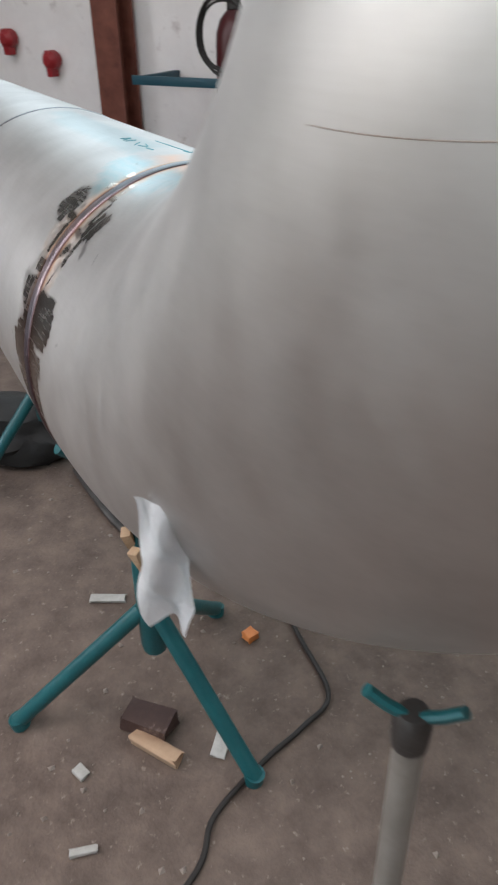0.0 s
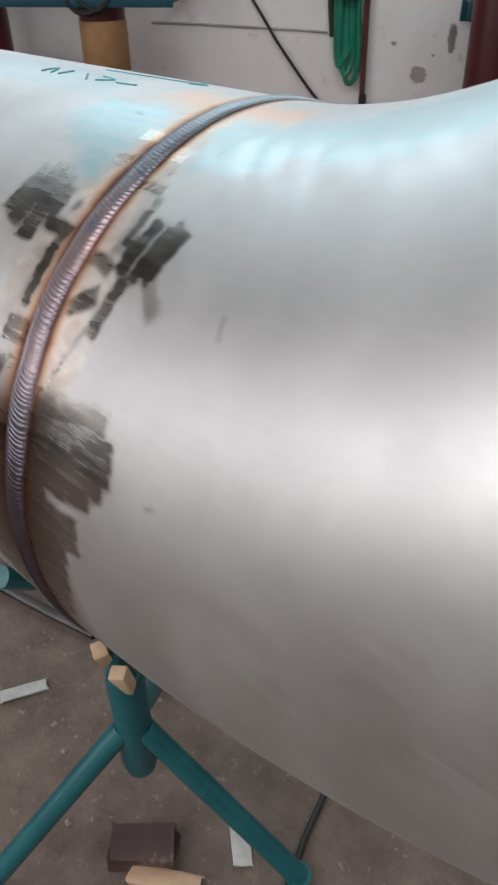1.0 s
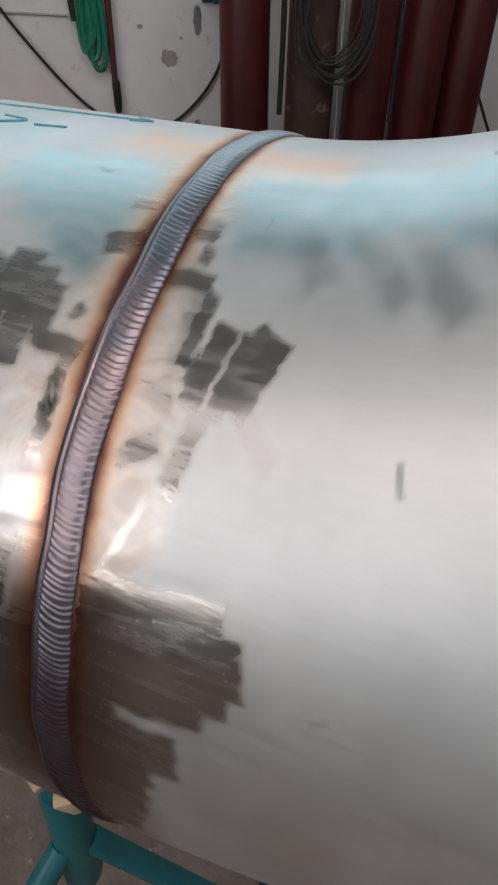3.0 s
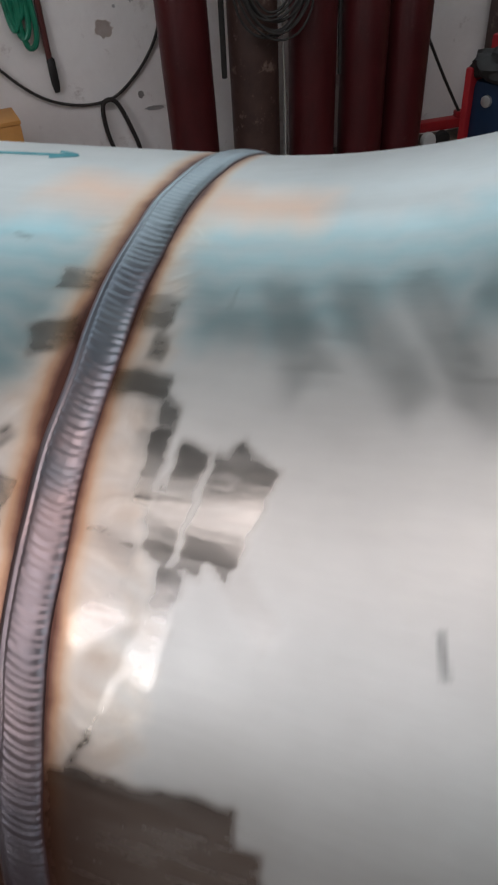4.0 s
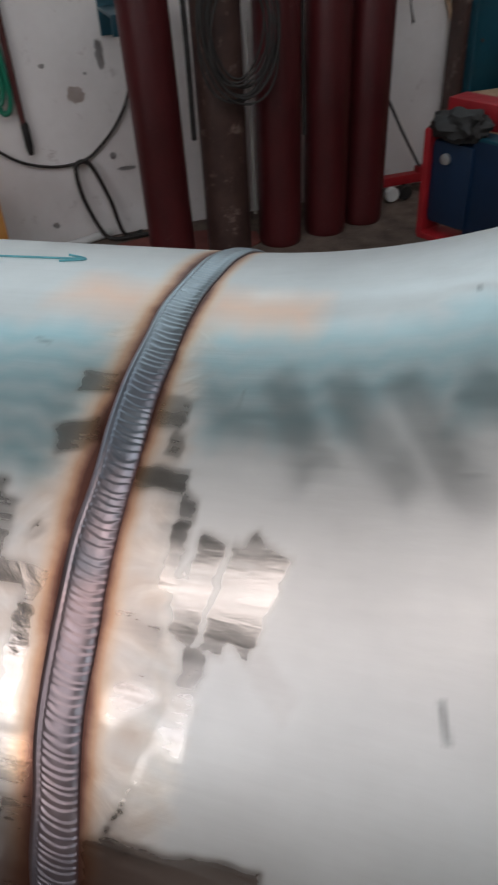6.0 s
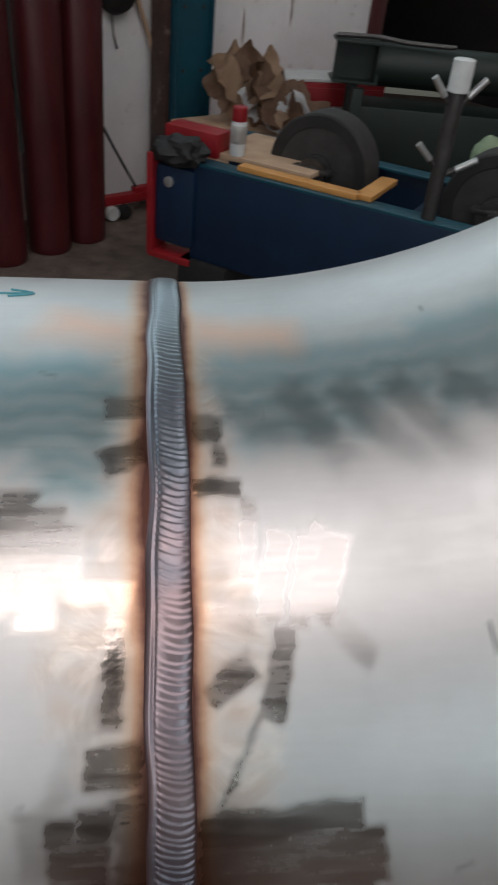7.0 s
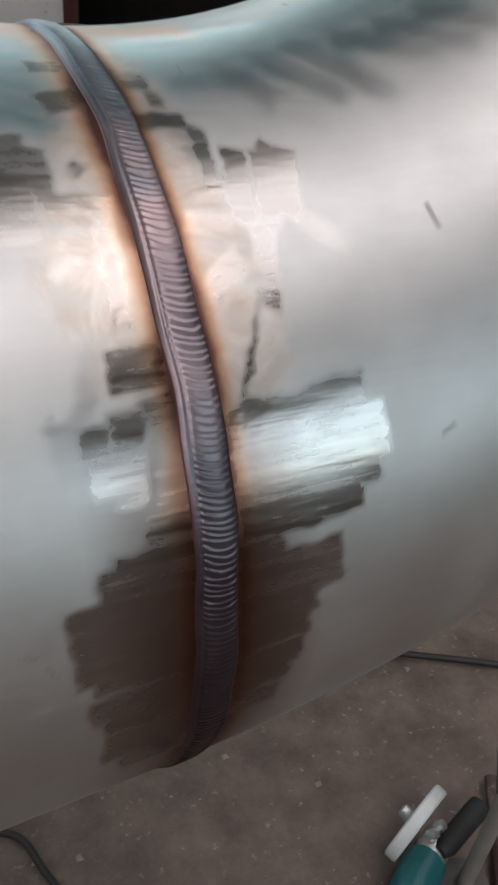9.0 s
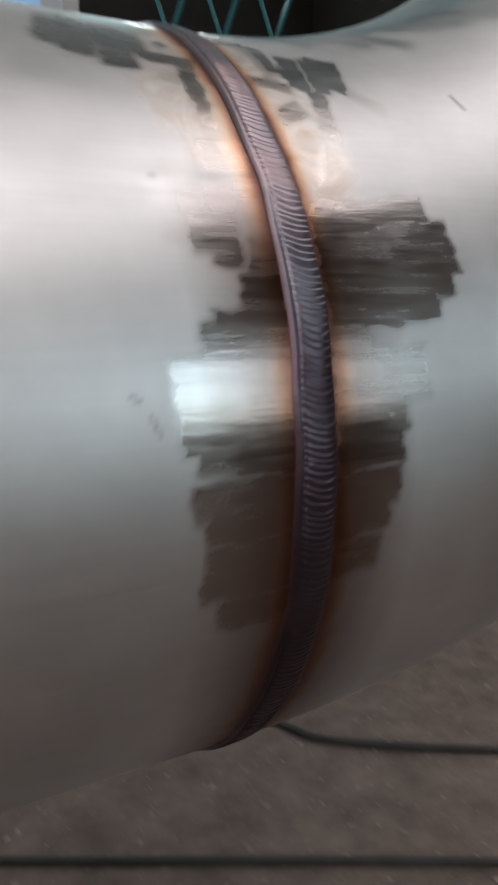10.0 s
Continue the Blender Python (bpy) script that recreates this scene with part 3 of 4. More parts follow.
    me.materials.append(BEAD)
    me.update()
    me.shade_smooth()
    return me


def fine_angles():
    return np.concatenate([np.arange(-180, -130, 4), np.arange(-130, 25, 0.5), np.arange(25, 180, 4)])


def pipe_spool():
    spool = thing("pipe_spool", "large satin stainless steel pipe welded to an upturned elbow", "pipe")

    def skin(name, s, th, radius, label):
        ob = new(name, ring_mesh(name, s, th, radius))
        ob.parent = spool
        return tagged(ob, label)
    th = fine_angles()
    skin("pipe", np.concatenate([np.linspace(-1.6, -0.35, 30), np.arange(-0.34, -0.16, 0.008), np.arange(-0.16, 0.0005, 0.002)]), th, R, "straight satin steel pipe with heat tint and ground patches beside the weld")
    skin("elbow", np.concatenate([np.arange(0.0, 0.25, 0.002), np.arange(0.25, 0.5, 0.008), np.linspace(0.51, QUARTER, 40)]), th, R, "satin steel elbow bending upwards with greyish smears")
    coarse = np.arange(-180, 180, 5)
    skin("riser", np.linspace(QUARTER, QUARTER + 1.0, 12), coarse, R, "satin steel pipe rising from the elbow")
    skin("pipe_bore", np.linspace(-1.6, 0, 12), coarse, R - 0.02, "dull inner face of the pipe")
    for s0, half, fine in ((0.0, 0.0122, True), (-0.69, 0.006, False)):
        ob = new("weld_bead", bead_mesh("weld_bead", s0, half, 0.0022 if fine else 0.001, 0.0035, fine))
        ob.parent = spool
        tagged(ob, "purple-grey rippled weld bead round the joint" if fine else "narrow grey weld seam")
    bm = bmesh.new()
    sweep(bm, [on_pipe(0.800 + 0.045 * k / 10, -91 - 18 * k / 10, R + 0.0001).tolist() for k in range(11)], 0.00035, 6)
    part("scribed_line", bm, GRIT, spool, "thin greyish-brown line across the elbow")
    # pen marks near the weld: an arrow and some strokes that cannot be read
    for pts in (((-0.20, 3.5), (-0.082, 5.2)), ((-0.094, 6.8), (-0.080, 5.2), (-0.094, 3.8)), ((-0.24, -6), (-0.235, -2.5), (-0.225, -6)), ((-0.215, -6), (-0.212, -2.5)),
                ((-0.19, -3), (-0.175, -6)), ((-0.17, -2.6), (-0.15, -3.6), (-0.165, -5.6)), ((-0.14, -5), (-0.118, -4.4))):
        bm = bmesh.new()
        line = spline([(s, d, 0) for s, d in pts], 6)
        sweep(bm, [on_pipe(p.x, p.y, R + 0.0002).tolist() for p in line], 0.0009, 6)
        part("pen_mark", bm, INK, spool, "teal marker line")


pipe_spool()


# ---- stands and things round the pipe ----
def pipe_stand(m, junction, sleeve, head, feet, label, wedges=True):
    st = thing("pipe_stand", label, "pipe stand", m)
    bm = bmesh.new()
    lathe(bm, [(0, junction - 0.09), (0.026, junction - 0.09), (0.030, junction - 0.07), (0.030, sleeve - 0.01), (0.027, sleeve), (0, sleeve)], 24)
    part("sleeve", bm, TEAL, st)
    bm = bmesh.new()
    rod(bm, (0, 0, sleeve - 0.05), (0, 0, head - 0.06), 0.021, 18)
    part("post", bm, TEAL, st)
    for sgn in (-1, 1):
        bm = bmesh.new()
        sweep(bm, [(0, sgn * 0.01, head - 0.065), (0, sgn * 0.10, head - 0.02), (0, sgn * 0.135, head + 0.012)], 0.014, 10)
        part("cradle_arm", bm, TEAL, st)
    for x, y in feet:
        bm = bmesh.new()
        d = Vector((x, y, 0)).normalized()
        sweep(bm, [d * 0.018 + Vector((0, 0, junction + 0.03)), (x, y, 0.017)], 0.0195, 14)
        leg = part("leg", bm, TEAL, st, "round teal tube leg with chipped paint")
        bm = bmesh.new()
        rod(bm, (x * 0.985, y * 0.985, 0.002), (x * 1.0, y * 1.0, 0.028), 0.023, 14)
        part("foot", bm, TEAL, leg)
    return st


def wedge(m):
    bm = bmesh.new()
    box(bm, (0, 0, 0), (0.026, 0.022, 0.055), bevel=0.003)
    for v in bm.verts:
        if v.co.z < 0:
            v.co.x *= 0.45
    solid("wooden_wedge", bm, WOOD, "raw softwood wedge jammed on the teal stand", "wedge", m, group="wedges on the stand")


P1 = (-0.222, -0.057)
pipe_stand(pose(*P1, 0), 0.318, 0.49, 0.795, [(0.267, 0.112), (-0.130, -0.318), (-0.24, 0.26)], "teal painted tubular tripod stand under the welded pipe")
wedge(pose(P1[0] + 0.034, P1[1] - 0.022, 0.522, 14, -12, 30))
wedge(pose(P1[0] - 0.002, P1[1] - 0.027, 0.552, 10, 16, -25))
pipe_stand(pose(-1.42, 0.0, 0, 0, 0, 35), 0.30, 0.5, 0.778, [(0.30, 0.06), (-0.12, -0.30), (-0.2, 0.24)], "teal tubular tripod stand under the far pipe end")


def prop():
    st = thing("post_stand", "slim galvanised post stand with a teal head under the elbow", "pipe stand", pose(0.640, -0.104, 0, 0, 0, 45))
    bm = bmesh.new()
    lathe(bm, [(0, 0.012), (0.0135, 0.012), (0.0135, 0.975), (0, 0.975)], 20)
    part("post", bm, POSTP, st)
    bm = bmesh.new()
    lathe(bm, [(0, 0), (0.045, 0), (0.047, 0.006), (0.045, 0.014), (0, 0.014)], 28)
    part("base_plate", bm, IRON, st)
    bm = bmesh.new()
    lathe(bm, [(0.011, 0.955), (0.016, 0.96), (0.017, 0.99), (0.013, 1.0), (0, 1.0)], 20)
    part("collar", bm, IRON, st, "dark iron collar")
    bm = bmesh.new()
    box(bm, (0.045, 0.01, 0.30), (0.09, 0.012, 0.045), bevel=0.004)
    part("crank_plate", bm, IRON, st, "grey flat steel crank plate")
    for sgn in (-1, 1):
        bm = bmesh.new()
        sweep(bm, [(sgn * 0.006, 0, 0.993), (sgn * 0.024, 0, 1.001), (sgn * 0.040, 0, 1.012)], 0.0058, 10, flat=1.5)
        part("cradle_arm", bm, TEAL, st, "teal painted cradle arm")


prop()


def hanging_paper():
    """A crumpled strip stuck under the elbow's belly, hanging down."""
    a, b = Vector(on_pipe(0.405, -107, R + 0.001)), Vector(on_pipe(0.462, -106, R + 0.001))
    bm = bmesh.new()
    n, k = 30, 14
    rows = []
    for i in range(n + 1):
        t = i / n
        wide = 1.0 + 0.4 * math.exp(-((t - 0.72) / 0.17) ** 2) - 0.25 * t * t
        row = []
        for j in range(k + 1):
            u = (j / k - 0.5) * wide
            p = a.lerp(b, 0.5) + Vector((0.042, 0.048, -0.004)) * u * 0.72 + Vector((-0.01 * t, 0.01 * t, -0.142 * t))
            p += Vector((0.75, -0.66, 0)) * (0.009 * math.sin(5 * t + 6 * u) + 0.005 * math.sin(11 * t - 8 * u) + 0.012 * t)
            row.append(bm.verts.new(p))
        rows.append(row)
    for r0, r1 in zip(rows, rows[1:]):
        for j in range(k):
            bm.faces.new((r0[j], r0[j + 1], r1[j + 1], r1[j]))
    bmesh.ops.solidify(bm, geom=bm.faces[:], thickness=0.0012)
    solid("paper_strip", bm, PAPER, "white crumpled paper strip hanging from the elbow", "paper")


hanging_paper()


def cable(name, pts, r, mat, label, m=None, n=8, category="cable"):
    bm = bmesh.new()
    sweep(bm, spline(pts, n), r, 10)
    return solid(name, bm, mat, label, category, m)


cable("floor_cable", [(-0.60, 0.42, 0.01), (-0.278, 0.36, 0.008), (-0.073, 0.325, 0.008), (-0.02, 0.22, 0.008), (0.015, 0.098, 0.008), (0.081, -0.062, 0.008), (0.181, -0.165, 0.008), (0.3, -0.5, 0.008)], 0.0065, BLACKWIRE, "thin dark cable winding over the concrete floor")
cable("steel_rod", [(-0.6, 1.15, 0.012), (0.0, 0.83, 0.012), (0.88, 0.36, 0.012), (1.35, 0.06, 0.012)], 0.008, BLACKWIRE, "straight dark cable stretched across the concrete floor")
cable("floor_hose", [(0.62, 1.25, 0.012), (0.746, 0.983, 0.012), (0.836, 0.851, 0.012), (1.172, 0.634, 0.012), (1.397, 0.52, 0.012), (1.9, 0.30, 0.012)], 0.009, BLACKWIRE, "black hose curving over the concrete floor")


def chunk(name, centre, size, mat, label, category, turn=0, seed=1):
    bm = bmesh.new()
    box(bm, (0, 0, 0), size, bevel=min(size) * 0.2)
    rnd = random.Random(seed)
    for v in bm.verts:
        v.co *= rnd.uniform(0.85, 1.12)
    solid(name, bm, mat, label, category, pose(*centre, 0, 0, turn))


chunk("brick_fragment", (-0.20, -0.10, 0.024), (0.12, 0.07, 0.045), RUSTY, "dark reddish brick fragment on the floor", "brick", 40, 2)
chunk("wood_offcut", (-0.13, -0.11, 0.013), (0.13, 0.035, 0.025), CARD, "pale brown wooden offcut on the floor", "offcut", 30, 3)
chunk("tape_scrap", (-0.659, -0.049, 0.006), (0.10, 0.028, 0.010), DULLP, "crumpled dusty white tape scrap on the floor", "scrap", 62, 4)
chunk("paper_scrap", (-0.156, -0.281, 0.006), (0.035, 0.025, 0.010), DULLP, "small dusty white paper scrap on the floor", "scrap", 20, 5)
chunk("paper_scrap", (0.02, -0.33, 0.006), (0.055, 0.016, 0.010), DULLP, "small dusty white paper scrap on the floor", "scrap", 75, 6)
chunk("white_label", (-0.075, 0.03, 0.004), (0.075, 0.035, 0.006), DULLP, "white paper label lying under the stand", "label", -40, 7)
chunk("orange_plug", (-0.333, 0.243, 0.013), (0.035, 0.035, 0.025), ORANGE, "small orange rubber plug on the floor", "plug", 10, 8)


def floor_grit():
    """Crumbs and chips strewn over the concrete."""
    rnd = random.Random(5)
    verts, faces = [], []
    for _ in range(900):
        x, y, s = rnd.uniform(-1.6, 1.8), rnd.uniform(-0.9, 1.6), rnd.choice((0.002, 0.003, 0.004, 0.007))
        base = len(verts)
        for dx, dy, dz in ((-1, -1, 0), (1, -1, 0), (1, 1, 0), (-1, 1, 0), (0.2, 0.1, 1.1)):
            verts.append((x + dx * s * rnd.uniform(0.5, 1.2), y + dy * s * rnd.uniform(0.5, 1.2), dz * s))
        faces += [(base, base + 1, base + 4), (base + 1, base + 2, base + 4), (base + 2, base + 3, base + 4), (base + 3, base, base + 4)]
    me = bpy.data.meshes.new("floor_grit")
    me.from_pydata(verts, [], faces)
    me.materials.append(GRIT)
    tagged(new("floor_grit", me), "pale grit and chips strewn over the concrete", "grit", kind="stuff")


floor_grit()


def dark_heap():
    bm = bmesh.new()
    bmesh.ops.create_icosphere(bm, subdivisions=4, radius=1)
    for v in bm.verts:
        n = noise.noise(v.co * 1.6) * 0.3 + noise.noise(v.co * 4.2) * 0.12
        v.co = Vector((v.co.x * 0.30, v.co.y * 0.17, max(v.co.z, -0.5) * 0.14)) * (1 + n)
    lo = min(v.co.z for v in bm.verts)
    for v in bm.verts:
        v.co.z -= lo
    solid("tool_bag", bm, RUBBER, "slack black tool bag on the floor", "bag", pose(-1.62, -0.08, 0.0, 0, 0, 65))


dark_heap()
cable("angle_iron", [(-1.35, 0.06, 0.012), (-1.0, 0.08, 0.012), (-0.66, 0.15, 0.012)], 0.013, IRON, "dark iron bar lying under the pipe", n=2, category="bar")


def grinder(m):
    """Lying on the floor: body along x, its guard and side handle towards +x."""
    g = thing("angle_grinder", "teal hand grinder with a black handle lying on the floor", "power tool", m)
    lay = pose(0, 0, 0.042, 0, 90, 0)
    bm = bmesh.new()
    lathe(bm, [(0, -0.20), (0.026, -0.20), (0.031, -0.18), (0.029, -0.10), (0.034, -0.05), (0.038, 0.0), (0.036, 0.03), (0.02, 0.045), (0, 0.045)], 24, lay)
    part("body", bm, TEAL, g)
    bm = bmesh.new()
    lathe(bm, [(0, 0.035), (0.026, 0.035), (0.03, 0.05), (0.028, 0.085), (0.015, 0.095), (0, 0.095)], 20, lay)
    part("gear_head", bm, BRIGHT, g, "bright metal gear head")
    back = m.inverted()
    disc = Matrix.Translation((0.588, -0.006, 0.088)) @ Vector((-0.33, 0.93, 0.14)).to_track_quat("Z", "Y").to_matrix().to_4x4()
    bm = bmesh.new()
    lathe(bm, [(0, -0.011), (0.074, -0.011), (0.077, -0.007), (0.077, 0.009), (0.073, 0.012), (0.03, 0.013), (0, 0.013)], 36, back @ disc)
    part("guard", bm, WHITEP, g, "pale worn disc guard standing on edge")
    bm = bmesh.new()
    lathe(bm, [(0.012, 0.013), (0.014, 0.018), (0.014, 0.030), (0.006, 0.034), (0, 0.034)], 14, back @ disc)
    part("flange_nut", bm, BRIGHT, g, "bright flange nut")
    a, b = back @ Vector((0.605, -0.060, 0.066)), back @ Vector((0.728, -0.025, 0.074))
    bm = bmesh.new()
    sweep(bm, [a, a.lerp(b, 0.15), a.lerp(b, 0.9), b, b, a.lerp(b, 0.8)], [0.012, 0.0195, 0.0205, 0.0195, 0.014, 0.013], 20)
    part("side_handle", bm, RUBBER, g, "black hollow side handle")
    for k in range(2):
        bm = bmesh.new()
        lathe(bm, [(0, 0), (0.011, 0), (0.012, 0.004), (0.009, 0.018), (0, 0.019)], 8, back @ pose(0.602 + 0.022 * k, -0.03 + 0.006 * k, 0.075, 20, 30, 0))
        part("clamp_bolt", bm, BRIGHT, g, "bright clamp bolt")
    bm = bmesh.new()
    sweep(bm, spline([(-0.2, 0, 0.04), (-0.27, 0.01, 0.02), (-0.4, -0.05, 0.008), (-0.5, -0.2, 0.008)], 6), 0.005, 8)
    part("power_cord", bm, BLACKWIRE, g)


grinder(pose(0.560, -0.066, 0, 0, 0, 26))
cable("rusty_bar", [(0.60, -0.26, 0.016), (0.83, 0.03, 0.016)], 0.014, RUSTY, "rusty brown bar lying beside the grinder", n=2, category="bar")


# ---- along the long wall ----
def gas_cylinder(name="gas_cylinder"):
    cyl = thing(name, "worn maroon gas cylinder standing upright by the wall", "gas cylinder", pose(0, 0, 0), group="row of gas cylinders")
    bm = bmesh.new()
    lathe(bm, [(0, 0.012), (0.085, 0.004), (0.098, 0.0), (0.104, 0.012), (0.105, 0.04), (0.105, 0.62), (0.1055, 0.63), (0.105, 0.64), (0.105, 1.22), (0.100, 1.29), (0.080, 1.35), (0.045, 1.39), (0.032, 1.40), (0, 1.40)], 40)
    part("body", bm, MAROON, cyl)
    bm = bmesh.new()
    lathe(bm, [(0.036, 1.395), (0.040, 1.40), (0.040, 1.44), (0.034, 1.45), (0, 1.45)], 20)
    part("neck_ring", bm, IRON, cyl)
    bm = bmesh.new()
    lathe(bm, [(0, 1.445), (0.018, 1.445), (0.018, 1.50), (0.012, 1.51), (0.012, 1.53), (0.026, 1.535), (0.026, 1.55), (0, 1.555)], 16)
    box(bm, (0.025, 0, 1.475), (0.05, 0.018, 0.018), bevel=0.003)
    part("valve", bm, BRIGHT, cyl, "brass-grey valve")
    return cyl


first = gas_cylinder()
first.matrix_world = pose(-1.15, 2.79, 0, 0, -0.8, 20)
for x, y, lean, turn in ((-0.71, 3.14, 0.3, 80), (-0.516, 3.31, 0.4, 140), (-0.353, 3.48, 0.8, 230)):
    copy_thing(first, pose(x, y, 0, 0, lean, turn * 0 + 34))
for a in (-4.03, -3.46):
    copy_thing(first, ROOM @ pose(a, -0.27, 0, 0, 0, 60))


def recolour(ob, label):
    tagged(ob, label)
    for ch in ob.children:
        if ch.name.startswith("body"):
            ch.data = ch.data.copy()
            ch.data.materials[0] = RUSTY


recolour(copy_thing(first, pose(-0.917, 2.95, 0, 0, 0.2, 100)), "scraped rusty brown gas cylinder standing by the wall")


def rust_column():
    bm = bmesh.new()
    for y in (-0.08, 0.08):
        box(bm, (0, y, 2.7), (0.19, 0.014, 5.4), bevel=0.002)
    box(bm, (0, 0, 2.7), (0.014, 0.15, 5.4))
    solid("rusty_column", bm, RUSTRED, "rust-red steel column standing against the wall", "column", ROOM @ pose(-4.97, -0.12, 0))


rust_column()


def label_sleeve():
    bm = bmesh.new()
    lathe(bm, [(0.1065, 0.74), (0.109, 0.745), (0.109, 0.955), (0.1065, 0.96)], 40)
    solid("cylinder_label", bm, OCHRE, "faded ochre paper sleeve round a maroon gas cylinder", "label", ROOM @ pose(-3.46, -0.27, 0))
    for x, n, r0, dr, z0, tall, wave, thick in ((-3.46, 7, 0.125, 0.006, 1.22, 1.45, 0.02, 0.008), (-4.03, 4, 0.14, 0.008, 1.28, 1.2, 0.006, 0.007)):
        coil = thing("hose_coil", "dark hose coil hung over a gas cylinder", "hose", ROOM @ pose(x, -0.27, 0))
        for k in range(n):
            r = r0 + dr * k
            bm = bmesh.new()
            sweep(bm, [(r * math.cos(t), -0.12 - 0.012 * (k % 3), z0 + tall * r * math.sin(t) + wave * math.sin(3 * t + k)) for t in (2 * math.pi * i / 28 for i in range(28))], thick, 8, closed=True)
            part("loop", bm, BLACKWIRE, coil)
    bm = bmesh.new()
    box(bm, (-3.87, -0.405, 1.045), (1.56, 0.012, 0.05), bevel=0.003)
    for x in (-4.6, -3.13):
        box(bm, (x, -0.2, 1.045), (0.04, 0.40, 0.04), bevel=0.003)
    solid("cylinder_rail", bm, DARKTEAL, "dark teal steel rail holding cylinders to the wall", "rail", ROOM)


label_sleeve()


def wire_coil():
    """Loops of grey wire hung over the second and third cylinders."""
    rnd = random.Random(3)
    c = thing("wire_coil", "grey welding wire coil hung on the cylinders", "wire coil", pose(-0.80, 2.86, 0.985, 0, 0, 38))
    for k in range(11):
        r = 0.15 + 0.007 * k + rnd.uniform(-0.01, 0.01)
        tilt = rnd.uniform(-0.12, 0.12)
        pts = []
        for i in range(36):
            t = 2 * math.pi * i / 36
            x = r * (0.78 + 0.05 * math.sin(k)) * math.cos(t) + 0.01 * math.sin(2 * t + k)
            z = r * 1.25 * math.sin(t)
            pts.append((x + tilt * z, -0.010 * (k % 4) - 0.006 * math.cos(t), z))
        bm = bmesh.new()
        sweep(bm, pts, 0.0048, 8, closed=True)
        part("loop", bm, TREAD, c)


wire_coil()
cable("chain", [(-0.79, 2.95, 1.0), (-0.785, 2.94, 0.75), (-0.78, 2.945, 0.45), (-0.785, 2.96, 0.2)], 0.0035, GREYP, "grey retaining chain hanging between cylinders", category="chain")
cable("flat_strap", [(-1.03, 2.88, 1.3), (-1.025, 2.88, 0.9), (-1.03, 2.885, 0.55)], 0.012, TREAD, "grey webbing strap hanging between cylinders", category="strap")
cable("flat_strap", [(-0.60, 3.18, 1.3), (-0.60, 3.18, 0.9), (-0.595, 3.19, 0.5)], 0.008, TREAD, "grey webbing strap hanging between cylinders", category="strap")

cable("wall_cable", [(-3.25, -0.02, 1.65), (-2.81, -0.02, 1.03), (-2.66, -0.02, 0.81), (-2.476, -0.02, 0.581), (-2.331, -0.02, 0.452), (-2.184, -0.02, 0.397), (-2.049, -0.02, 0.393), (-1.945, -0.02, 0.434), (-1.813, -0.02, 0.561), (-1.733, -0.02, 0.72), (-1.70, -0.02, 1.0)],
      0.0068, BLACKWIRE, "black cable sagging along the whitewashed wall", ROOM)
cable("cable_loop", [(-1.775, -0.06, 0.02), (-1.87, -0.06, 0.02), (-1.916, -0.05, 0.207), (-1.975, -0.04, 0.37), (-2.02, -0.04, 0.405), (-2.055, -0.04, 0.37), (-2.045, -0.05, 0.229), (-1.985, -0.07, 0.06), (-1.93, -0.09, 0.015), (-1.80, -0.1, 0.015), (-1.70, -0.1, 0.015)],
      0.011, BLACKWIRE, "black cable loop tied up on the wall", ROOM)
cable("conduit", [(-3.3, -0.008, 0.915), (-2.9, -0.008, 0.90), (-2.44, -0.008, 0.875)], 0.005, GREYP, "thin grey conduit line on the wall", ROOM, 2, "conduit")


def wall_bracket():
    bm = bmesh.new()
    box(bm, (-1.765, -0.17, 1.035), (0.13, 0.34, 0.014), bevel=0.003)
    box(bm, (-1.765, -0.335, 1.000), (0.13, 0.014, 0.075), bevel=0.003)
    box(bm, (-1.765, -0.012, 1.000), (0.13, 0.024, 0.15), bevel=0.003)
    solid("wall_bracket", bm, DARKTEAL, "dark teal steel bracket fixed to the wall", "bracket", ROOM)


wall_bracket()


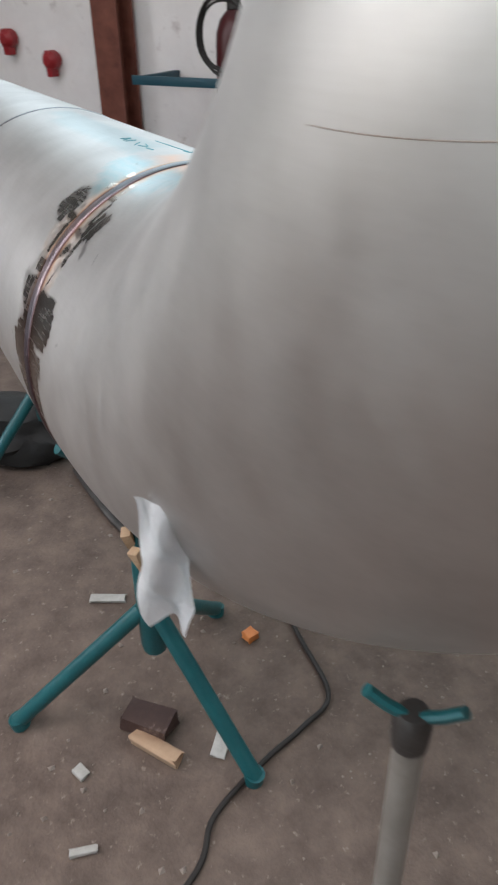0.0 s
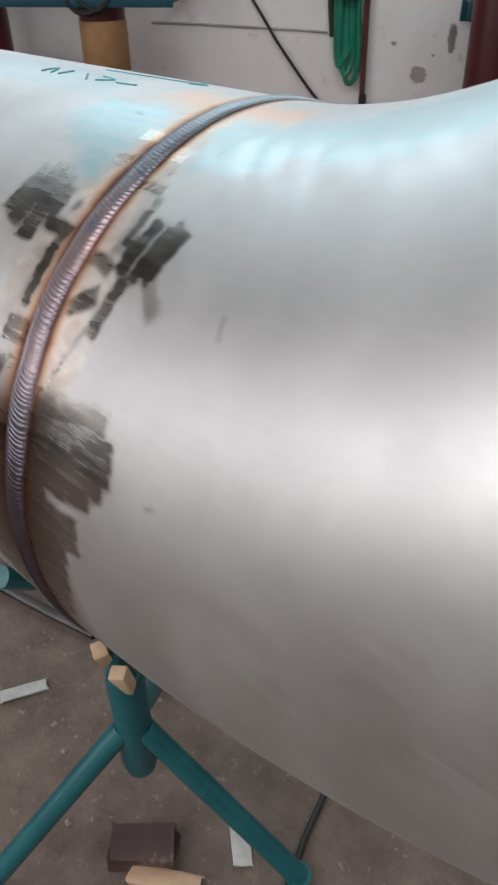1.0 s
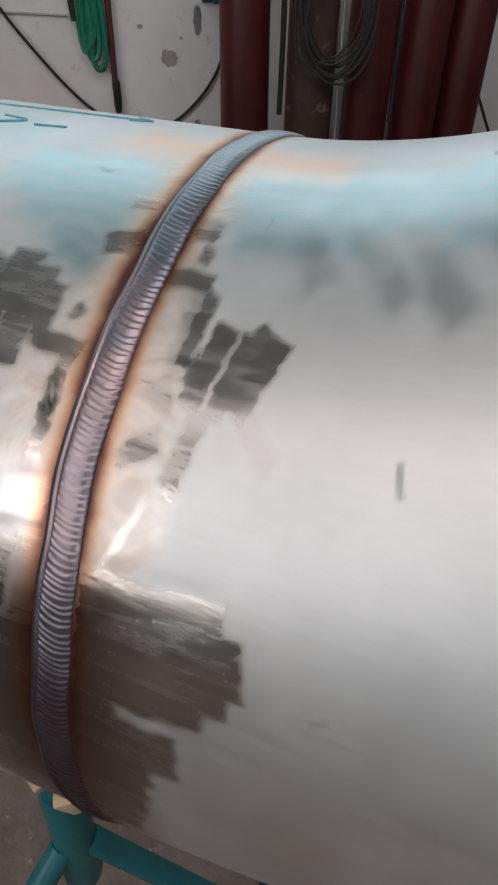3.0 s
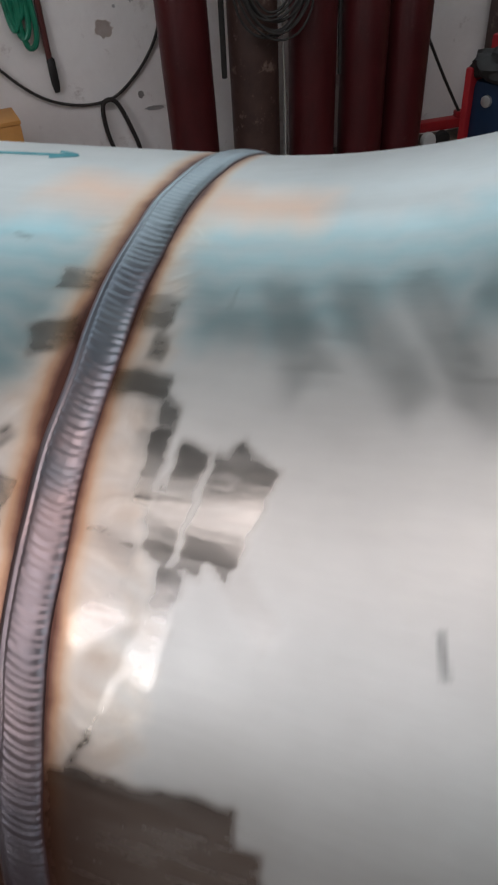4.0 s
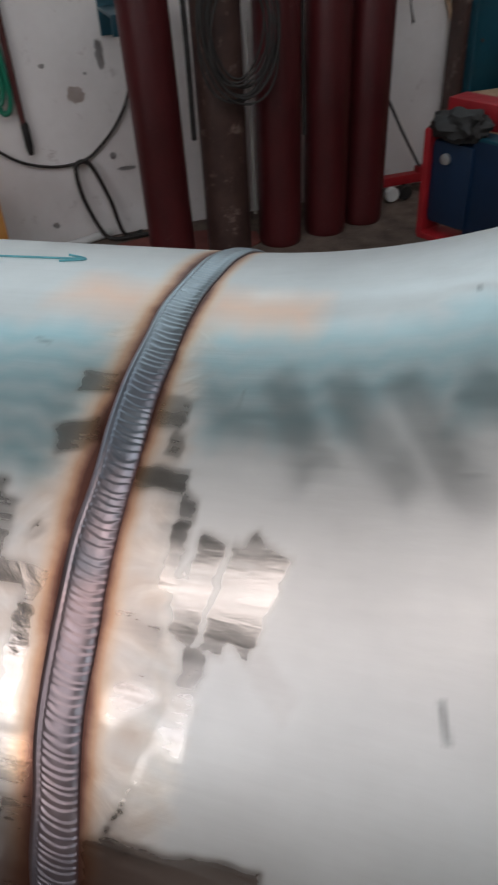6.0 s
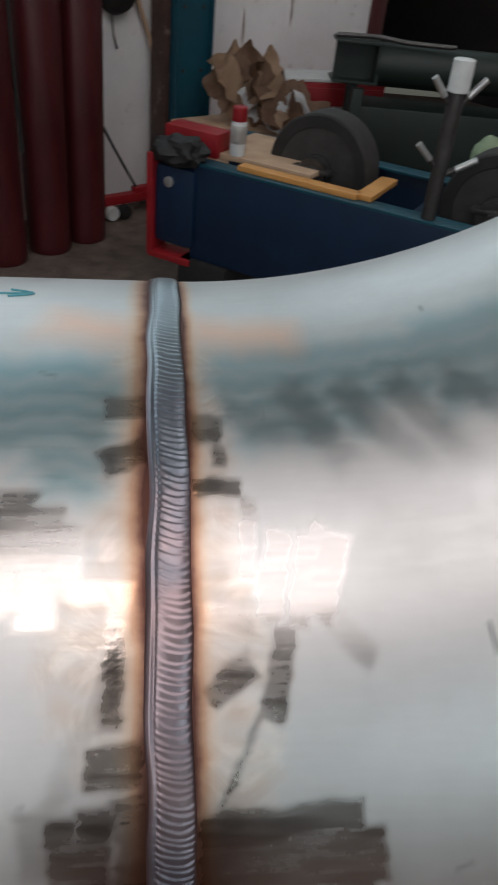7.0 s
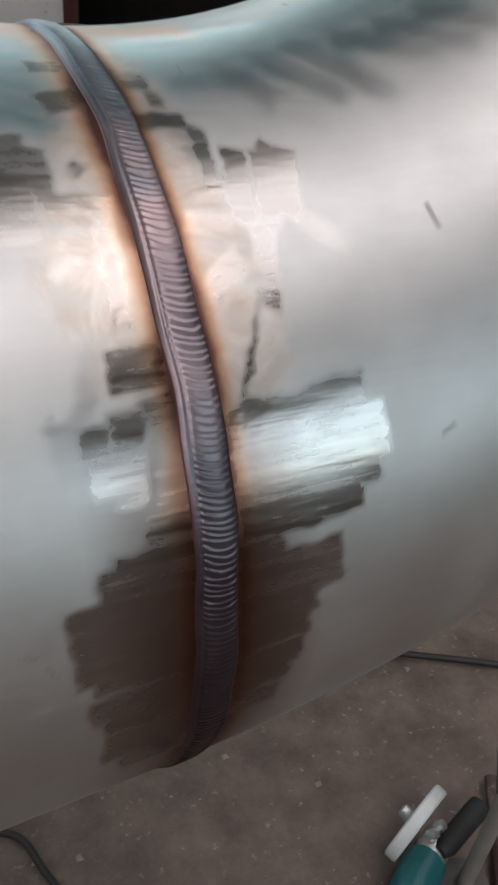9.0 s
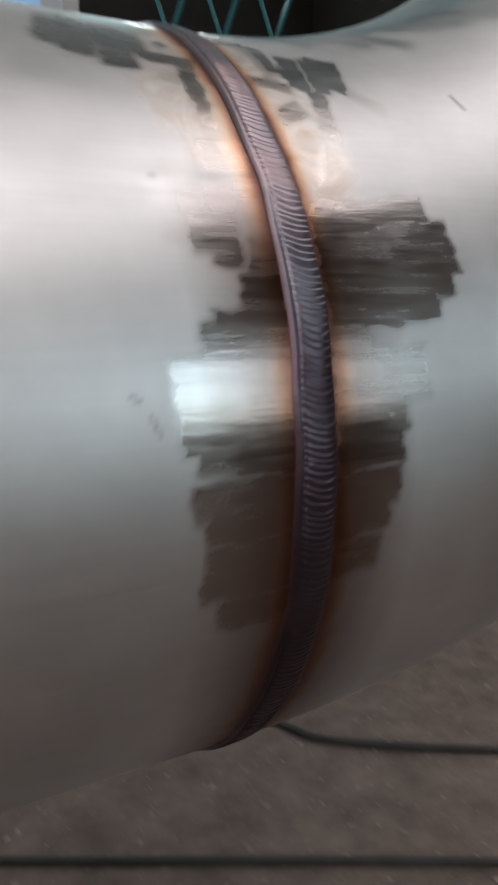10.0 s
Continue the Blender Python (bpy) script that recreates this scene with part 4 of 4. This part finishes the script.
def green_bundle():
    b = thing("cable_bundle", "green welding cable bundle hung on the wall beside a brown rod", "cable", ROOM @ pose(-2.32, -0.035, 0))
    for k, (x0, low, x1) in enumerate(((-0.075, 0.735, -0.03), (-0.06, 0.75, -0.02), (-0.05, 0.70, 0.01), (-0.03, 0.66, 0.035), (-0.045, 0.78, 0.0))):
        bm = bmesh.new()
        sweep(bm, spline([(x0, -0.01 * (k % 3), 1.35), (x0 - 0.004, -0.012 * (k % 3), 1.0), (x0 + 0.004, -0.012 * (k % 2), low + 0.06), ((x0 + x1) / 2, -0.015, low), (x1, -0.015, low + 0.07), (x1 - 0.01, -0.01, 1.0), (x1 - 0.015, -0.01, 1.35)], 6), 0.0125, 8)
        part("loop", bm, WIRE, b)
    bm = bmesh.new()
    rod(bm, (-0.035, -0.02, 1.02), (-0.03, -0.02, 1.06), 0.06, 16)
    part("tie", bm, BLACKWIRE, b, "black tie band")
    bm = bmesh.new()
    rod(bm, (-0.03, 0.03, 1.36), (-0.03, -0.05, 1.38), 0.008)
    part("hook", bm, IRON, b)
    s = thing("torch_rod", "brown lacquered rod with a black tip hanging on the wall", "rod", ROOM)
    bm = bmesh.new()
    sweep(bm, [(-2.262, -0.03, 1.36), (-2.258, -0.03, 1.0), (-2.254, -0.03, 0.6)], 0.014, 12)
    part("shaft", bm, BROWNROD, s)
    bm = bmesh.new()
    sweep(bm, [(-2.254, -0.03, 0.61), (-2.25, -0.03, 0.60), (-2.248, -0.03, 0.5), (-2.247, -0.03, 0.465)], [0.014, 0.019, 0.019, 0.012], 12)
    part("tip", bm, RUBBER, s, "black rubber tip")
    bm = bmesh.new()
    sweep(bm, [(-2.43, -0.03, 1.35), (-2.425, -0.03, 1.0), (-2.41, -0.03, 0.86)], 0.016, 12)
    solid("welding_torch", bm, BLACKWIRE, "dark welding torch hanging beside the green cable", "torch", ROOM)


green_bundle()


def blotch(x, z, w, h, mat, seed, label):
    rnd = random.Random(seed)
    bm = bmesh.new()
    ring = [bm.verts.new((x + w * math.cos(t) * rnd.uniform(0.7, 1.1), -0.0025, z + h * math.sin(t) * rnd.uniform(0.75, 1.1))) for t in (2 * math.pi * i / 22 for i in range(22))]
    f = bm.faces.new(ring)
    bmesh.ops.solidify(bm, geom=[f], thickness=0.002)
    solid("wall_stain", bm, mat, label, "stain", ROOM, kind="structure")


blotch(-1.851, 0.85, 0.022, 0.075, STAIN, 1, "grey smear on the whitewashed wall")
blotch(-1.991, 0.695, 0.045, 0.04, PINK, 2, "faint pinkish stain on the whitewashed wall")
blotch(-1.86, 0.40, 0.016, 0.018, STAIN, 3, "dark spot on the whitewashed wall")
blotch(-1.93, 0.779, 0.008, 0.008, STAIN, 4, "dark spot on the whitewashed wall")
blotch(-2.12, 0.83, 0.014, 0.01, STAIN, 5, "dark spot on the whitewashed wall")
blotch(-2.2, 0.10, 0.018, 0.016, STAIN, 6, "dark spot on the whitewashed wall")
blotch(-1.80, 0.33, 0.05, 0.012, STAIN, 7, "grey scuff on the whitewashed wall")
for k in range(3):
    blotch(0.62 + 0.37 * k, 0.9 + 0.13 * (k % 3), 0.012, 0.12, PINK, 20 + k, "faint run mark on the whitewashed wall")


def yellow_box():
    b = thing("toolbox", "yellow ochre metal box standing on a wooden block", "box", ROOM @ pose(-2.585, -0.33, 0, 0, 0, 8))
    bm = bmesh.new()
    box(bm, (0, 0, 0.325), (0.27, 0.20, 0.27), bevel=0.012)
    part("body", bm, YELLOW, b)
    bm = bmesh.new()
    box(bm, (0, 0, 0.468), (0.276, 0.206, 0.018), bevel=0.005)
    part("lid", bm, YELLOW, b)
    for x in (-0.1, 0.1):
        bm = bmesh.new()
        box(bm, (x, 0, 0.095), (0.05, 0.18, 0.19), bevel=0.006)
        part("leg", bm, RUSTY, b, "brown wooden leg block")


yellow_box()
cable("plastic_tube", [(-1.60, 3.06, 0.022), (-1.642, 3.005, 0.022), (-1.853, 2.694, 0.022), (-1.95, 2.55, 0.022)], 0.021, WHITEP, "white plastic tube lying on the floor by the wall", n=2, category="tube")


def floor_patch():
    rnd = random.Random(12)
    bm = bmesh.new()
    rim = [(0.62 * math.cos(t) * rnd.uniform(0.85, 1.05), 0.26 * math.sin(t) * rnd.uniform(0.8, 1.1)) for t in (2 * math.pi * i / 30 for i in range(30))]
    low, high = [bm.verts.new((x, y, 0.0)) for x, y in rim], [bm.verts.new((x * 0.995, y * 0.995, 0.006)) for x, y in rim]
    bm.faces.new(high)
    for i in range(30):
        bm.faces.new((low[i], low[(i + 1) % 30], high[(i + 1) % 30], high[i]))
    solid("floor_mat", bm, MAT, "dull red worn mat on the floor under cylinders", "mat", pose(-1.28, 2.80, 0.002, 0, 0, 40))


floor_patch()
cable("red_hose", [(-1.0, 2.72, 0.014), (-0.9, 2.78, 0.014), (-0.72, 2.80, 0.014), (-0.5, 2.78, 0.014)], 0.008, MAROON, "thin dark red hose on the floor by the cylinders", category="hose")
cable("dark_wire", [(-0.62, -0.03, 0.92), (-0.50, -0.06, 0.70), (-0.32, -0.13, 0.33), (-0.148, -0.2, 0.012)], 0.0075, BLACKWIRE, "dark wire leaning from the wall to the floor", ROOM)
cable("broom_stick", [(-0.20, -0.02, 1.3), (-0.122, -0.03, 1.054), (0.02, -0.05, 0.65), (0.14, -0.10, 0.014)], 0.012, CARD, "pale wooden stick leaning against the wall", ROOM, 2, "stick")


def wall_cap():
    bm = bmesh.new()
    lathe(bm, [(0, 0.0), (0.10, 0.0), (0.115, 0.02), (0.10, 0.06), (0.05, 0.085), (0, 0.09)], 24)
    solid("work_hat", bm, RUBBER, "black rounded work hat hanging on the wall", "hat", ROOM @ pose(-0.25, -0.004, 1.10, 90, 0, 0))
    bm = bmesh.new()
    sweep(bm, [(-0.27, -0.01, 1.0), (-0.262, -0.012, 0.9), (-0.24, -0.01, 0.83)], [0.003, 0.003, 0.006], 8)
    solid("hanging_cord", bm, BLACKWIRE, "thin dark cord hanging down the wall", "cord", ROOM)


wall_cap()


def column():
    c = thing("steel_column", "dark teal painted steel column against the wall", "column", ROOM @ pose(0.10, -0.14, 0))
    bm = bmesh.new()
    for x in (-0.11, 0.11):
        box(bm, (x, 0, 2.6), (0.014, 0.2, 5.2), bevel=0.002)
    box(bm, (0, -0.07, 2.6), (0.21, 0.012, 5.2))
    part("profile", bm, DARKTEAL, c)
    bm = bmesh.new()
    box(bm, (-0.135, 0.03, 2.6), (0.03, 0.14, 5.2), bevel=0.003)
    part("pipe_duct", bm, RUSTY, c, "dark brown strip beside the column")
    for z in (0.75, 1.05, 1.35):
        for x in (-0.06, 0.06):
            bm = bmesh.new()
            lathe(bm, [(0, 0), (0.010, 0), (0.009, 0.007), (0, 0.008)], 6, pose(x, -0.076, z, 90, 0, 0))
            part("bolt", bm, IRON, c)


column()

# ---- the turning rolls ----
ROLLS = pose(0.02, 2.83, 0, 0, 0, -34.6)


def turning_rolls():
    t = thing("turning_rolls", "blue and red pipe turning machine with large black rubber wheels", "machine", ROLLS)

    def piece(name, centre, size, mat, label="", bevel=0.006, parent=None):
        bm = bmesh.new()
        box(bm, centre, size, bevel=bevel)
        return part(name, bm, mat, parent or t, label)
    piece("front_beam", (0.85, 0.012, 0.42), (1.36, 0.024, 0.40), BLUE, "dark blue painted front beam")
    piece("back_beam", (0.85, 0.62, 0.42), (1.7, 0.024, 0.40), BLUE)
    piece("front_flange", (0.92, 0.045, 0.625), (1.5, 0.09, 0.012), DARKTEAL, bevel=0.002)
    piece("back_flange", (0.85, 0.60, 0.625), (1.7, 0.09, 0.012), DARKTEAL, bevel=0.002)
    for x in (0.35, 1.05, 1.62):
        piece("cross_member", (x, 0.32, 0.40), (0.05, 0.58, 0.30), BLUE)
    for x in (0.25, 1.5):
        piece("base_block", (x, 0.3, 0.11), (0.24, 0.66, 0.22), RUBBER, "black base block")
    # end housing
    bm = bmesh.new()
    box(bm, (0.09, 0.02, 0.43), (0.20, 0.08, 0.34), bevel=0.03)
    end = part("end_housing", bm, BLUE, t, "blue housing with a red rim")
    for c, sz in (((-0.02, 0.02, 0.42), (0.03, 0.12, 0.44)), ((0.08, 0.02, 0.205), (0.22, 0.12, 0.03)), ((0.05, 0.05, 0.635), (0.17, 0.12, 0.022))):
        bm = bmesh.new()
        box(bm, c, sz, bevel=0.008)
        part("rim", bm, RED, end, "red painted rim")
    bm = bmesh.new()
    lathe(bm, [(0, 0), (0.022, 0), (0.022, 0.012), (0.012, 0.016), (0, 0.016)], 14, pose(0.07, -0.02, 0.535, 90, 0, 0))
    part("knob", bm, BRIGHT, end, "bright metal knob")
    piece("red_block", (0.09, 0.16, 0.68), (0.26, 0.12, 0.10), RED, "red painted block on top", 0.01)
    piece("yellow_rail", (0.62, 0.06, 0.642), (0.52, 0.06, 0.022), YELLOW, "yellow painted rail", 0.004)
    piece("yellow_rail", (0.90, 0.20, 0.642), (0.07, 0.30, 0.022), YELLOW, "yellow painted rail", 0.004)
    piece("deck_board", (0.40, 0.34, 0.642), (0.48, 0.42, 0.022), CARD, "brown wooden deck board", 0.003)
    for x in (0.60, 1.36):
        y0 = 0.36
        bm = bmesh.new()
        lathe(bm, [(0.06, -0.075), (0.216, -0.075), (0.223, -0.07), (0.223, 0.07), (0.216, 0.075), (0.06, 0.075)], 56, pose(x, y0, 0.63, 90, 0, 0))
        w = part("wheel", bm, TREAD, t, "large wheel with a dusty black rubber tread")
        bm = bmesh.new()
        lathe(bm, [(0, 0.0), (0.214, 0.0), (0.214, 0.006), (0.172, 0.006), (0.167, -0.012), (0.07, -0.012), (0.066, 0.02), (0.05, 0.026), (0, 0.026)], 48, pose(x, y0 - 0.074, 0.63, 90, 0, 0))
        part("disc", bm, RUBBER, w, "black wheel disc")
        bm = bmesh.new()
        lathe(bm, [(0, 0), (0.032, 0), (0.032, 0.05), (0.02, 0.055), (0.018, 0.075), (0, 0.075)], 20, pose(x, y0 - 0.09, 0.63, 90, 0, 0))
        part("axle", bm, IRON, w, "dark iron axle end")
        bm = bmesh.new()
        lathe(bm, [(0.034, 0), (0.062, 0), (0.062, 0.035), (0.034, 0.035)], 24, pose(x, y0 - 0.105, 0.63, 90, 0, 0))
        box(bm, (x, y0 - 0.122, 0.60), (0.10, 0.034, 0.05), bevel=0.004)
        box(bm, (x, y0 - 0.122, 0.645), (0.17, 0.05, 0.02), bevel=0.004)
        part("bearing", bm, IRON, t, "dark cast bearing block")


turning_rolls()


def spray_can():
    c = thing("spray_can", "grey and white spray can with a red cap", "spray can", pose(0.345, 2.80, 0.653))
    bm = bmesh.new()
    lathe(bm, [(0, 0), (0.031, 0), (0.033, 0.004), (0.033, 0.125), (0.027, 0.14), (0, 0.142)], 28)
    part("can", bm, WHITEP, c)
    bm = bmesh.new()
    lathe(bm, [(0.0335, 0.05), (0.0342, 0.051), (0.0342, 0.118), (0.0335, 0.119)], 28)
    part("label", bm, GREYP, c, "grey printed label band")
    bm = bmesh.new()
    lathe(bm, [(0.030, 0.135), (0.031, 0.137), (0.030, 0.185), (0.026, 0.19), (0, 0.19)], 24)
    part("cap", bm, RED, c, "red plastic cap")


spray_can()


def glove():
    bm = bmesh.new()
    bmesh.ops.create_icosphere(bm, subdivisions=4, radius=1)
    for v in bm.verts:
        n = noise.noise(v.co * 1.9) * 0.35 + noise.noise(v.co * 4.5) * 0.14
        v.co = Vector((v.co.x * 0.125, v.co.y * 0.075, max(v.co.z, -0.6) * 0.07)) * (1 + n)
    lo = min(v.co.z for v in bm.verts)
    for v in bm.verts:
        v.co.z -= lo
    solid("work_glove", bm, RUBBER, "crumpled black leather glove on the blue machine", "glove", pose(0.11, 2.79, 0.60, 0, 0, -35))


glove()


def jack():
    j = thing("trolley_jack", "low red trolley jack with small wheels by the wall", "jack", ROOM @ pose(-0.24, -0.16, 0))
    bm = bmesh.new()
    box(bm, (0, 0, 0.10), (0.46, 0.06, 0.05), bevel=0.008)
    box(bm, (0.1, 0, 0.135), (0.20, 0.05, 0.04), bevel=0.008)
    part("arm", bm, RED, j)
    for x in (-0.17, -0.09, 0.15):
        bm = bmesh.new()
        lathe(bm, [(0, -0.02), (0.036, -0.02), (0.04, -0.012), (0.04, 0.012), (0.036, 0.02), (0, 0.02)], 20, pose(x, -0.05, 0.042, 90, 0, 0))
        part("wheel", bm, WHITEP if x < -0.1 else RUBBER, j)


jack()


def pronged_stand():
    s = thing("pronged_stand", "rusty iron pole stand with bright prongs and a white top", "stand", pose(1.0, 2.2, 0))
    bm = bmesh.new()
    sweep(bm, [(0.0, 0, 0.012), (0.0, 0, 0.6), (0.0, 0, 1.10)], 0.027, 16)
    part("pole", bm, IRON, s)
    bm = bmesh.new()
    lathe(bm, [(0.0275, 1.06), (0.036, 1.062), (0.036, 1.158), (0.030, 1.162), (0, 1.162)], 20)
    part("top", bm, WHITEP, s, "white plastic top sleeve")
    bm = bmesh.new()
    box(bm, (0, 0, 0.008), (0.34, 0.34, 0.016), bevel=0.004)
    part("base", bm, IRON, s)
    for a, b in (((0, 0, 1.0), (-0.088, 0, 1.10)), ((0, 0, 1.0), (0.085, -0.02, 1.108)), ((0, 0, 0.80), (-0.095, 0, 0.888)), ((0, 0, 0.78), (0.12, -0.02, 0.852))):
        bm = bmesh.new()
        rod(bm, a, b, 0.0105, 12)
        p = part("prong", bm, IRON, s)
        bm = bmesh.new()
        a, b = Vector(a), Vector(b)
        rod(bm, a.lerp(b, 0.45), a.lerp(b, 1.01), 0.0118, 12)
        part("tip", bm, BRIGHT, p, "bright bare steel tip")


pronged_stand()


def beam_bench():
    b = thing("beam_bench", "dark green steel beam with a round roller on trestles", "machine", pose(0.95, 3.86, 0, 0, 0, -6))
    bm = bmesh.new()
    for z in (0.80, 0.985):
        box(bm, (0.1, 0, z), (0.24, 0.2, 0.014), bevel=0.002)
    box(bm, (0.1, 0.0, 0.892), (0.22, 0.016, 0.175))
    box(bm, (0.21, 0, 0.892), (0.016, 0.19, 0.175))
    part("end_beam", bm, GREEN, b)
    bm = bmesh.new()
    lathe(bm, [(0, 0.2), (0.10, 0.2), (0.105, 0.22), (0.105, 1.10), (0.10, 1.12), (0, 1.12)], 32, pose(0, 0, 0.885, 0, 90, 0))
    part("roller", bm, GREEN, b, "dark green painted roller")
    bm = bmesh.new()
    for z in (0.76, 0.965):
        box(bm, (1.32, 0, z), (0.42, 0.2, 0.014), bevel=0.002)
    box(bm, (1.13, 0, 0.862), (0.016, 0.19, 0.20))
    box(bm, (1.32, 0, 0.862), (0.38, 0.016, 0.20))
    part("bearing_beam", bm, IRON, b, "dark iron beam end")
    for x in (0.12, 1.35):
        for y in (-0.2, 0.2):
            bm = bmesh.new()
            box(bm, (x, y * 0.6, 0.39), (0.06, 0.06, 0.78), bevel=0.004)
            part("trestle_leg", bm, GREEN, b)
    bm = bmesh.new()
    box(bm, (0.75, 0.02, 0.45), (1.2, 0.3, 0.5), bevel=0.02)
    part("gear_box", bm, GREEN, b, "dark green gear casing")
    bm = bmesh.new()
    sweep(bm, spline([(-0.02, -0.03, 1.005), (0.2, -0.04, 1.012), (0.35, -0.05, 1.0), (0.6, -0.06, 1.0)], 4), 0.012, 8)
    part("top_bar", bm, IRON, b, "loose dark bar")
    bm = bmesh.new()
    rod(bm, (1.25, -0.03, 0.99), (1.72, -0.05, 0.985), 0.013, 10)
    box(bm, (1.35, 0, 0.985), (0.24, 0.05, 0.022), bevel=0.004)
    part("clamp_bar", bm, IRON, b)


beam_bench()


def cardboard():
    rnd = random.Random(21)
    bm = bmesh.new()
    box(bm, (0, 0, 0.27), (0.72, 0.40, 0.54), bevel=0.01)
    solid("crate", bm, CARD, "brown cardboard crate by the wall", "crate", pose(0.50, 3.88, 0, 0, 0, 34))
    for k in range(13):
        bm = bmesh.new()
        w, h, n = rnd.uniform(0.20, 0.36), rnd.uniform(0.16, 0.30), 16
        lift = Vector((rnd.uniform(0, 9), rnd.uniform(0, 9), 3.1 * k))
        rows = []
        for i in range(n + 1):
            row = []
            for j in range(n + 1):
                u, v = i / n - 0.5, j / n - 0.5
                p = Vector((u * 2.0, v * 2.0, 0)) + lift
                crease = 0.10 * abs(noise.noise(p)) + 0.022 * abs(noise.noise(p * 3.1)) + 0.16 * u * u * math.sin(k)
                row.append(bm.verts.new((w * u * (1 + 0.25 * noise.noise(p * 1.7)), h * v * (1 + 0.3 * noise.noise(p * 1.3 + Vector((5, 0, 0)))), crease)))
            rows.append(row)
        for i in range(n):
            for j in range(n):
                bm.faces.new((rows[i][j], rows[i + 1][j], rows[i + 1][j + 1], rows[i][j + 1]))
        bmesh.ops.solidify(bm, geom=bm.faces[:], thickness=0.004)
        white = k in (4, 9)
        solid("paper_sack" if white else "cardboard_sheet", bm, PAPER if white else (SCRAP, CARD)[k % 3 == 0], "crumpled white paper sack on the scrap pile" if white else "crumpled torn cardboard sheet on the scrap pile",
              "sack" if white else "cardboard", pose(0.42 + 0.036 * k, 3.86 - 0.012 * k, 0.545 + 0.024 * (12 - k) * (1 if k < 8 else 0.55) * 0.8, 58 + 16 * math.sin(1.7 * k), rnd.uniform(-40, 40), rnd.uniform(-60, 60)), group="cardboard scrap pile")
    c = thing("tool_cabinet", "red metal tool cabinet standing by the wall", "cabinet", pose(0.98, 4.18, 0, 0, 0, 10))
    bm = bmesh.new()
    box(bm, (0, 0, 0.37), (0.62, 0.3, 0.74), bevel=0.012)
    part("body", bm, RED, c)
    for z in (0.18, 0.40, 0.62):
        bm = bmesh.new()
        box(bm, (0, -0.155, z), (0.56, 0.02, 0.19), bevel=0.004)
        d = part("drawer", bm, RED, c)
        bm = bmesh.new()
        rod(bm, (-0.1, -0.18, z), (0.1, -0.18, z), 0.007, 8)
        part("handle", bm, BRIGHT, d, "bright bar handle")
    bm = bmesh.new()
    box(bm, (0, 0, 0.749), (0.60, 0.28, 0.016), bevel=0.004)
    part("top_tray", bm, WHITEP, c, "pale grey top tray")


cardboard()


def red_post():
    p = thing("red_post", "bright red painted steel post beside the roller bench", "post", pose(2.36, 3.55, 0, 0, 0, -25))
    bm = bmesh.new()
    for x in (-0.14, 0.14):
        box(bm, (x, 0, 1.3), (0.016, 0.16, 2.6), bevel=0.003)
    box(bm, (0, 0.02, 1.3), (0.27, 0.014, 2.6))
    part("profile", bm, RED, p)
    bm = bmesh.new()
    box(bm, (0, 0, 0.01), (0.42, 0.3, 0.02), bevel=0.004)
    part("foot_plate", bm, RED, p)
    for z in (0.9, 1.12, 1.34):
        bm = bmesh.new()
        lathe(bm, [(0, 0), (0.014, 0), (0.012, 0.01), (0, 0.011)], 6, pose(-0.05, 0.012, z, 90, 0, 0))
        part("bolt", bm, IRON, p)
    bm = bmesh.new()
    bmesh.ops.create_icosphere(bm, subdivisions=3, radius=1)
    for v in bm.verts:
        k = 1 + 0.12 * noise.noise(v.co * 2.5)
        v.co = Vector((v.co.x * 0.07 * k, v.co.y * 0.05 * k, (v.co.z + 1) * 0.10 * k))
    solid("sack", bm, PALEGREEN, "pale green folded sack on the machine deck", "sack", ROLLS @ pose(1.22, 0.60, 0.632, 0, 0, 20))


red_post()
for x, z in ((-5.93, 1.223), (-5.57, 1.10)):
    bm = bmesh.new()
    lathe(bm, [(0, 0), (0.05, 0), (0.06, 0.02), (0.06, 0.07), (0.03, 0.1), (0, 0.1)], 18)
    box(bm, (0, -0.02, 0.05), (0.05, 0.16, 0.07), bevel=0.01)
    solid("red_fitting", bm, RED, "small red fitting fixed on the wall", "fitting", ROOM @ pose(x, -0.001, z, 90, 0, 0), group="red wall fittings")


def hoist_beam():
    """A lattice beam hung under the roof in front of the store."""
    h = thing("hoist_beam", "teal steel lattice beam hung under the roof", "beam", pose(2.25, 4.4, 2.85, 0, 0, -20))
    for z in (0.0, 0.5):
        bm = bmesh.new()
        box(bm, (0, 0, z), (1.1, 0.06, 0.05), bevel=0.004)
        part("chord", bm, DARKTEAL, h)
    for k in range(6):
        bm = bmesh.new()
        a, b = (-0.52 + 0.18 * k, 0, 0.02), (-0.52 + 0.18 * (k + 0.9), 0, 0.48)
        rod(bm, a if k % 2 else (a[0], 0, 0.48), b if k % 2 else (b[0], 0, 0.02), 0.016, 8)
        part("diagonal", bm, TEAL, h)
    for x in (-0.45, 0.45):
        bm = bmesh.new()
        rod(bm, (x, 0, 0.5), (x, 0, ROOM_H - 2.85 + 0.02), 0.012, 8)
        part("hanger", bm, IRON, h)


hoist_beam()
